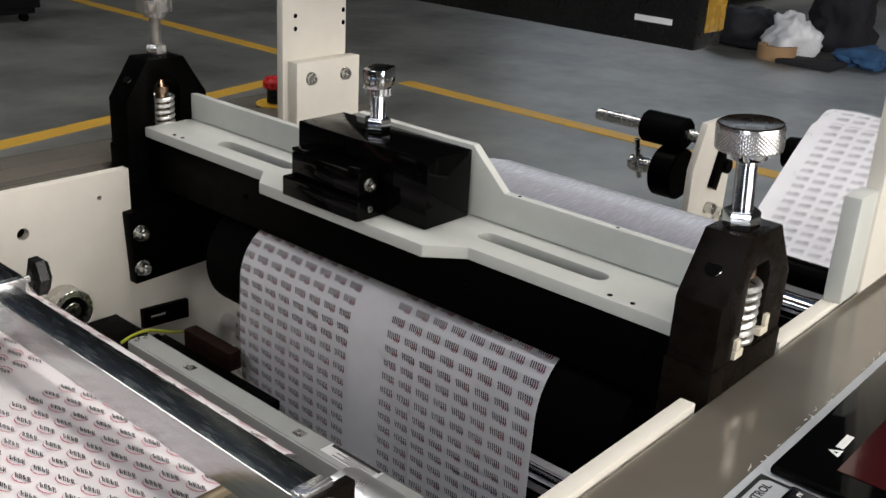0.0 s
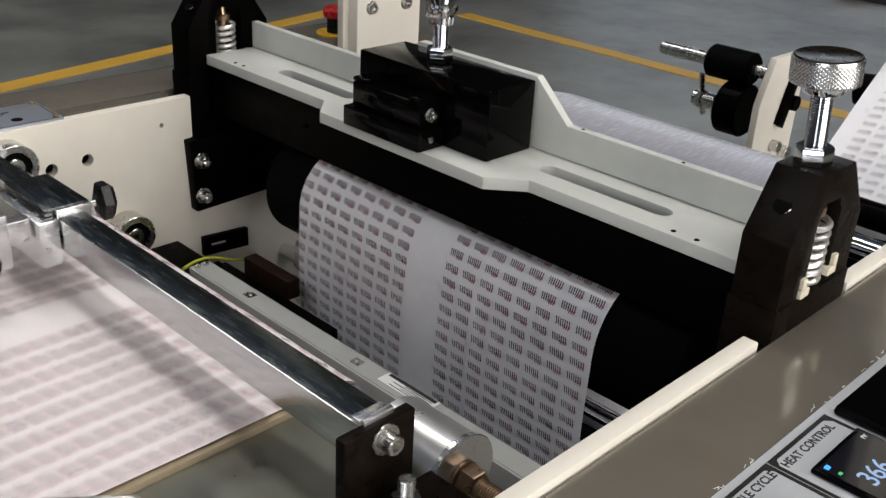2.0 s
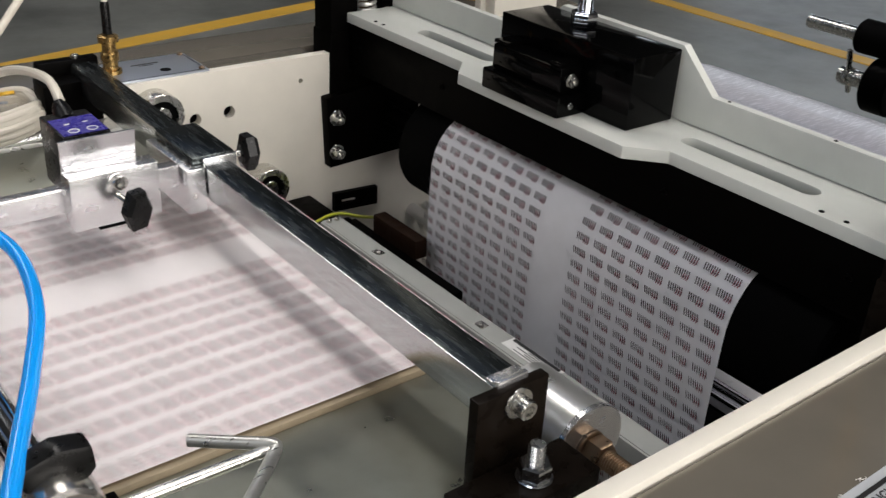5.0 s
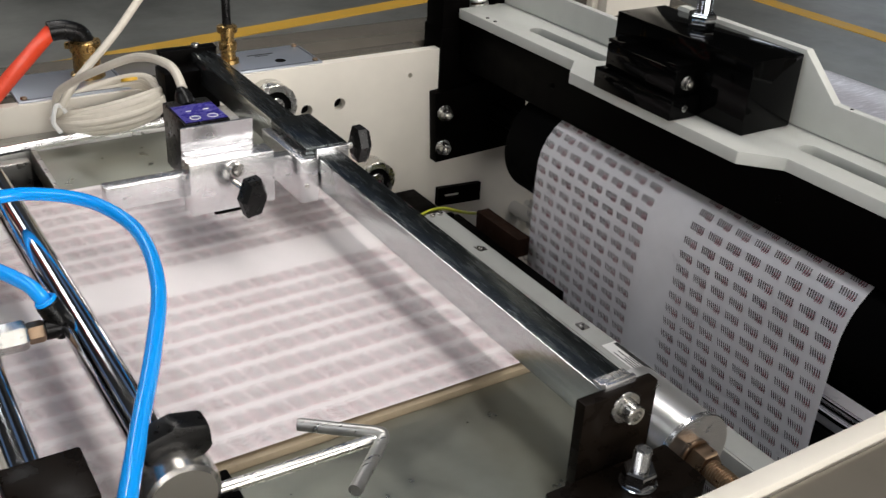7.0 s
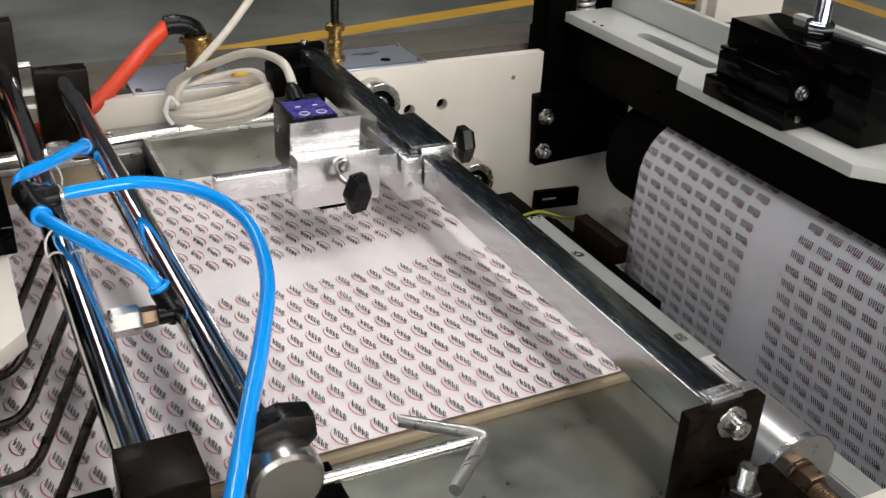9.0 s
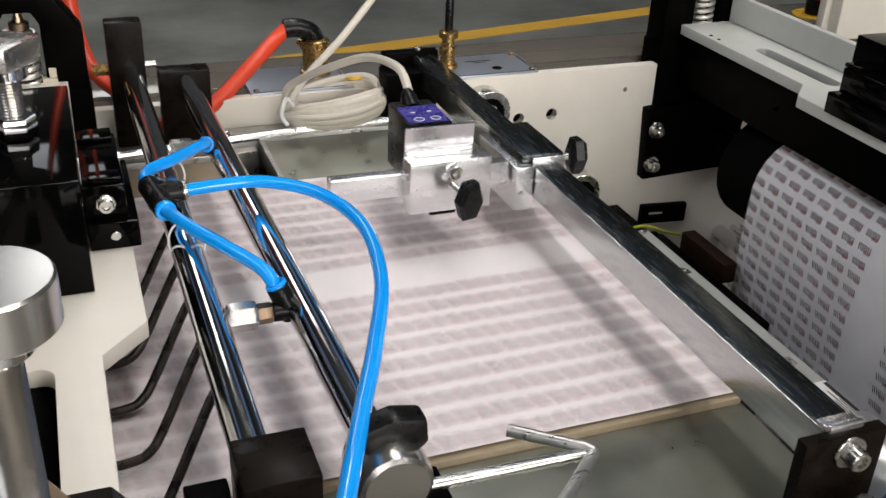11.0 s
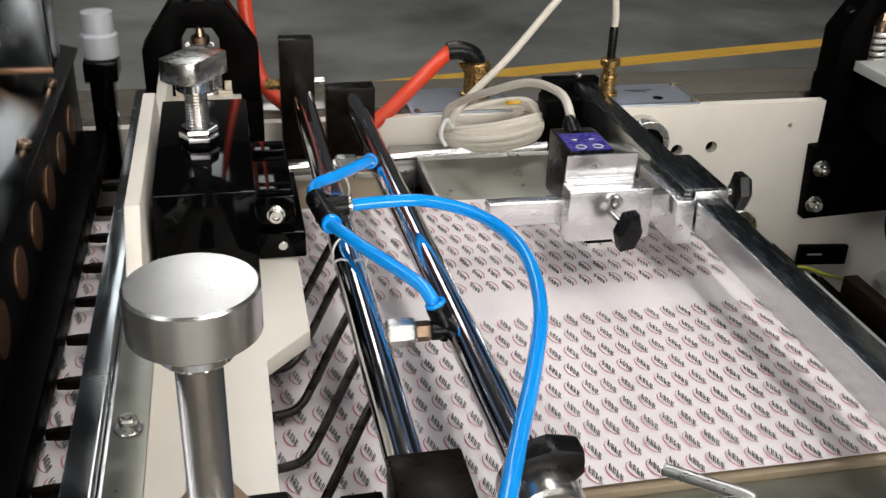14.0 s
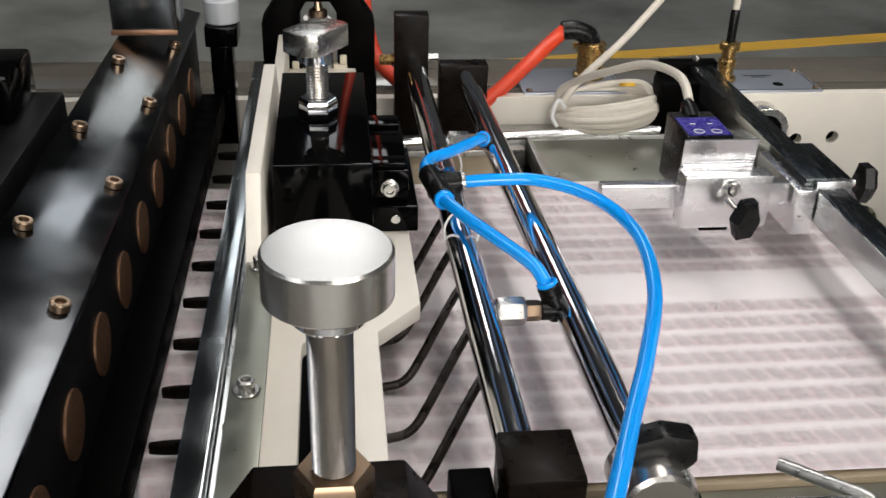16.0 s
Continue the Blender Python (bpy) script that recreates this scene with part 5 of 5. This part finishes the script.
        cells = [(0.012 + i * 0.0137, ya + 0.014 + k * 0.0217, 1, 1.5) for i in range(int(steps[-1] / 0.0137) - 1) for k in range(int((yb - ya - 0.02) / 0.0217))]
        logos(cells, on_film, "print", t, ink_faint, ink_faint, smear=True)
        return t
    sheet_between("film_run", [(0.60 + 0.043 * i, 0.883, 0.42, 0.83) for i in range(10)] + [(1.03, 0.872, 0.42, 0.83), (1.04, 0.82, 0.42, 0.83), (1.04, 0.55, 0.42, 0.83)], "white printed film running from a guide roller to the bridge", 9)
    run_up = [(1.062, 0.800), (1.066, 0.826), (1.100, 0.848), (1.205, 0.925), (1.258, 0.9605)] + [(1.311 + 0.066 * math.cos(math.radians(d)), 0.907 + 0.066 * math.sin(math.radians(d))) for d in (125, 110, 95, 75, 55, 30, 0, -30)]
    sheet_between("film_run", [(x, z, FC[0], FC[1]) for x, z in run_up], "white printed film sloping up to the unwinding roll", 0)
    rl = thing("unwinding_roll", (1.311, 0.4, 0.90), "roll of printed white film on a black shaft", "film roll")
    part("roll", cyl((1.311, FC[0] + 0.001, 0.907), (1.311, FC[1] - 0.001, 0.907), 0.0640, 56), film_grey, rl)
    part("shaft", cyl((1.311, FC[0] - 0.2, 0.907), (1.311, FC[1] + 0.13, 0.907), 0.010, 24), chrome, rl)
    part("stand", box(1.28, 1.34, FC[0] - 0.22, FC[0] - 0.20, 0.0, 0.93, 0.002), cream, rl)
    part("cone", lathe([(0.012, 0), (0.026, 0.004), (0.022, 0.045), (0.012, 0.05)], (1.311, FC[1] + 0.002, 0.900), (1.311, FC[1] + 0.2, 0.900), 24), rubber, rl)
    g = thing("guide_roller", (1.085, 0.4, 0.82), "dark guide roller behind the bridge", "roller", "guide rollers")
    part("tube", cyl((1.087, 0.2825, 0.812), (1.087, 0.60, 0.812), 0.023, 28), oxide, g)
    s = thing("shaft_holder", (1.5, 0.85, 0.0), "cream steel holder with black brake and bright shaft", "shaft holder")
    part("plate", slab([(1.44, 0.0), (1.56, 0.0), (1.57, 0.82), (1.54, 0.875), (1.46, 0.875), (1.43, 0.80)], [], "y", 0.745, 0.757, 0.001), cream, s)
    part("shaft", cyl((1.5, 0.758, 0.838), (1.5, 0.985, 0.838), 0.0115, 28), zinc, s)
    part("rubber_roller", cyl((1.5, 0.80, 0.838), (1.5, 0.885, 0.838), 0.0285, 32, 0.004), rubber, s)
    part("brake_disc", cyl((1.5, 0.80, 0.765), (1.5, 0.845, 0.765), 0.046, 36, 0.003), oxide, s)
    part("hub", cyl((1.5, 0.846, 0.765), (1.5, 0.905, 0.765), 0.014, 24), zinc, s)
    part("wing_nut", joined(cyl((1.5, 0.885, 0.765), (1.5, 0.895, 0.765), 0.017, 8), cyl((1.5, 0.89, 0.765), (1.49, 0.892, 0.812), 0.005, 10), cyl((1.5, 0.89, 0.765), (1.515, 0.892, 0.735), 0.005, 10)), zinc, s)
    part("link", slab([(1.49, 0.76), (1.51, 0.75), (1.545, 0.85), (1.525, 0.858)], [], "y", 0.735, 0.7445, 0.001), oxide, s)
    for x, z, r in ((1.535, 0.79, 0.013), (1.50, 0.72, 0.010), (1.54, 0.70, 0.012)):
        part("bolt", cyl((x, 0.73, z), (x, 0.7448, z), r, 20), zinc if r < 0.0125 else oxide, s)
    for x, z, r in ((0.76, 0.86, 0.014), (0.84, 0.80, 0.012), (0.95, 0.83, 0.014), (1.02, 0.842, 0.016)):
        g = thing("guide_roller", (x, 0.63, z), "dark guide roller behind the bridge", "roller", "guide rollers")
        part("tube", cyl((x, 0.2825, z), (x, 0.979, z), r, 24), chrome if z < 0.84 else oxide, g)


MB = (0.478, 0.97, 1.102)
FC = (0.215, 0.500)
unwinding_side()


# ---- distance ----
def crumple(center, size, seed, squash=0.7):
    rng = random.Random(seed)
    bm = bmesh.new()
    bmesh.ops.create_icosphere(bm, subdivisions=4, radius=1)
    off = Vector((rng.random() * 9, rng.random() * 9, rng.random() * 9))
    for v in bm.verts:
        n = noise.noise(v.co * 1.6 + off) * 0.35 + abs(noise.noise(v.co * 4.0 + off)) * 0.28
        v.co = v.co * (0.8 + n)
        v.co = Vector((v.co.x * size[0], v.co.y * size[1], max(-0.55, v.co.z) * size[2])) + Vector(center)
    return bm


def distance():
    solo("plastic_bag", crumple((7.3, 3.0, 0.11), (0.20, 0.21, 0.23), 2), bag_white, "crumpled white plastic bag on the floor", "plastic bag")
    solo("dark_cloth", crumple((7.5, 3.45, 0.12), (0.38, 0.36, 0.22), 5), cloth_dark, "dark heap of cloth on the floor", "cloth heap", "dark heaps on the floor")
    solo("dark_cloth", crumple((8.0, 2.9, 0.20), (0.30, 0.28, 0.40), 6), cloth_dark, "dark heap of cloth on the floor", "cloth heap", "dark heaps on the floor")
    solo("blue_cloth", crumple((7.45, 2.5, 0.05), (0.24, 0.24, 0.10), 8), cloth_blue, "crumpled blue cloth on the floor", "cloth")
    solo("tape_roll", ring((7.12, 3.02, 0.0), (7.12, 3.02, 0.10), 0.14, 0.09), card, "roll of brown tape lying on the floor", "tape roll")
    solo("floor_tray", box(6.95, 7.3, 2.55, 2.95, 0.0, 0.03, 0.004), cloth_dark, "flat dark tray on the floor", "tray")
    for x, y, w, d, h, lab in ((3.0, 7.15, 0.9, 0.55, 0.85, "dark grey machine cabinet on castors"), (0.3, 9.4, 3.4, 0.7, 1.2, "long dark machine in the back of the workshop"), (-3.4, 8.6, 1.4, 0.8, 1.3, "long dark machine in the back of the workshop"), (9.9, 5.2, 1.4, 1.2, 1.1, "pale machine cabinet in the back of the workshop")):
        t = thing("machine_cabinet", (x, y, 0.0), lab, "machine cabinet", "machines in the back")
        mat = cream if "pale" in lab else dark_paint
        part("body", box(x - w / 2, x + w / 2, y - d / 2, y + d / 2, 0.10, h, 0.012), mat, t)
        part("skirt", box(x - w / 2 + 0.03, x + w / 2 - 0.03, y - d / 2 + 0.03, y + d / 2 - 0.03, 0.06, 0.0995, 0.004), dark_paint, t)
        for sx in (-1, 1):
            for sy in (-1, 1):
                part("castor", cyl((x + sx * (w / 2 - 0.09), y + sy * (d / 2 - 0.09) - 0.02, 0.03), (x + sx * (w / 2 - 0.09), y + sy * (d / 2 - 0.09) + 0.02, 0.03), 0.03, 18), rubber, t)


distance()


# ---- movement ----
def motions():
    # the film is fed in quick strokes, about three a second; one letter for each tenth of a second:
    # S at rest, s and m slow, M quicker, B at full speed. The print repeats, so each stretch begins again one repeat back.
    strokes = ("SBMsBSSBBSMmSBBSMBSBBSSBSMBSSBMsBSSBBSMmSBB" "SMBSMBSBBSSBSMBSSBMS" "BBSMmSBBSMBSBBSsBsMBSSBBSBSSBB"
               "SMBSBBSSBSMBSSBMSBBS" "BMSBSSBBSMMSBBSsBSMBSSBmsBSSBBSBsSBBSmMSBBSsBSMB")
    speed = {"S": 0.0, "s": 0.12, "m": 0.25, "M": 0.45, "B": 1.15}
    assert len(strokes) == 161

    def fed(ob, way, repeat, rates):
        rows = []
        for k, v in enumerate(rates):
            for j in (-1, 0, 1):
                if 0 <= 3 * k + j <= 480:
                    rows.append(((3 * k + j) / 30, Matrix.Translation(Vector(way) * (repeat * v * j))))
        walk(ob, rows)
    for ob in sheet_prints:
        fed(ob, (-1, 0, 0), PX, [speed[c] for c in strokes])
    for ob in curtain_prints:
        fed(ob, (0, 0, -1), 0.0137, [0.26] * 161)

    base = head.location.copy()
    rows = []
    for n in range(0, 481, 2):
        rows.append((n / 30, pose(base.x, base.y, base.z + 0.006 * math.cos(math.tau * (n / 30 - 0.05) / 0.312))))
    walk(head, rows)


motions()
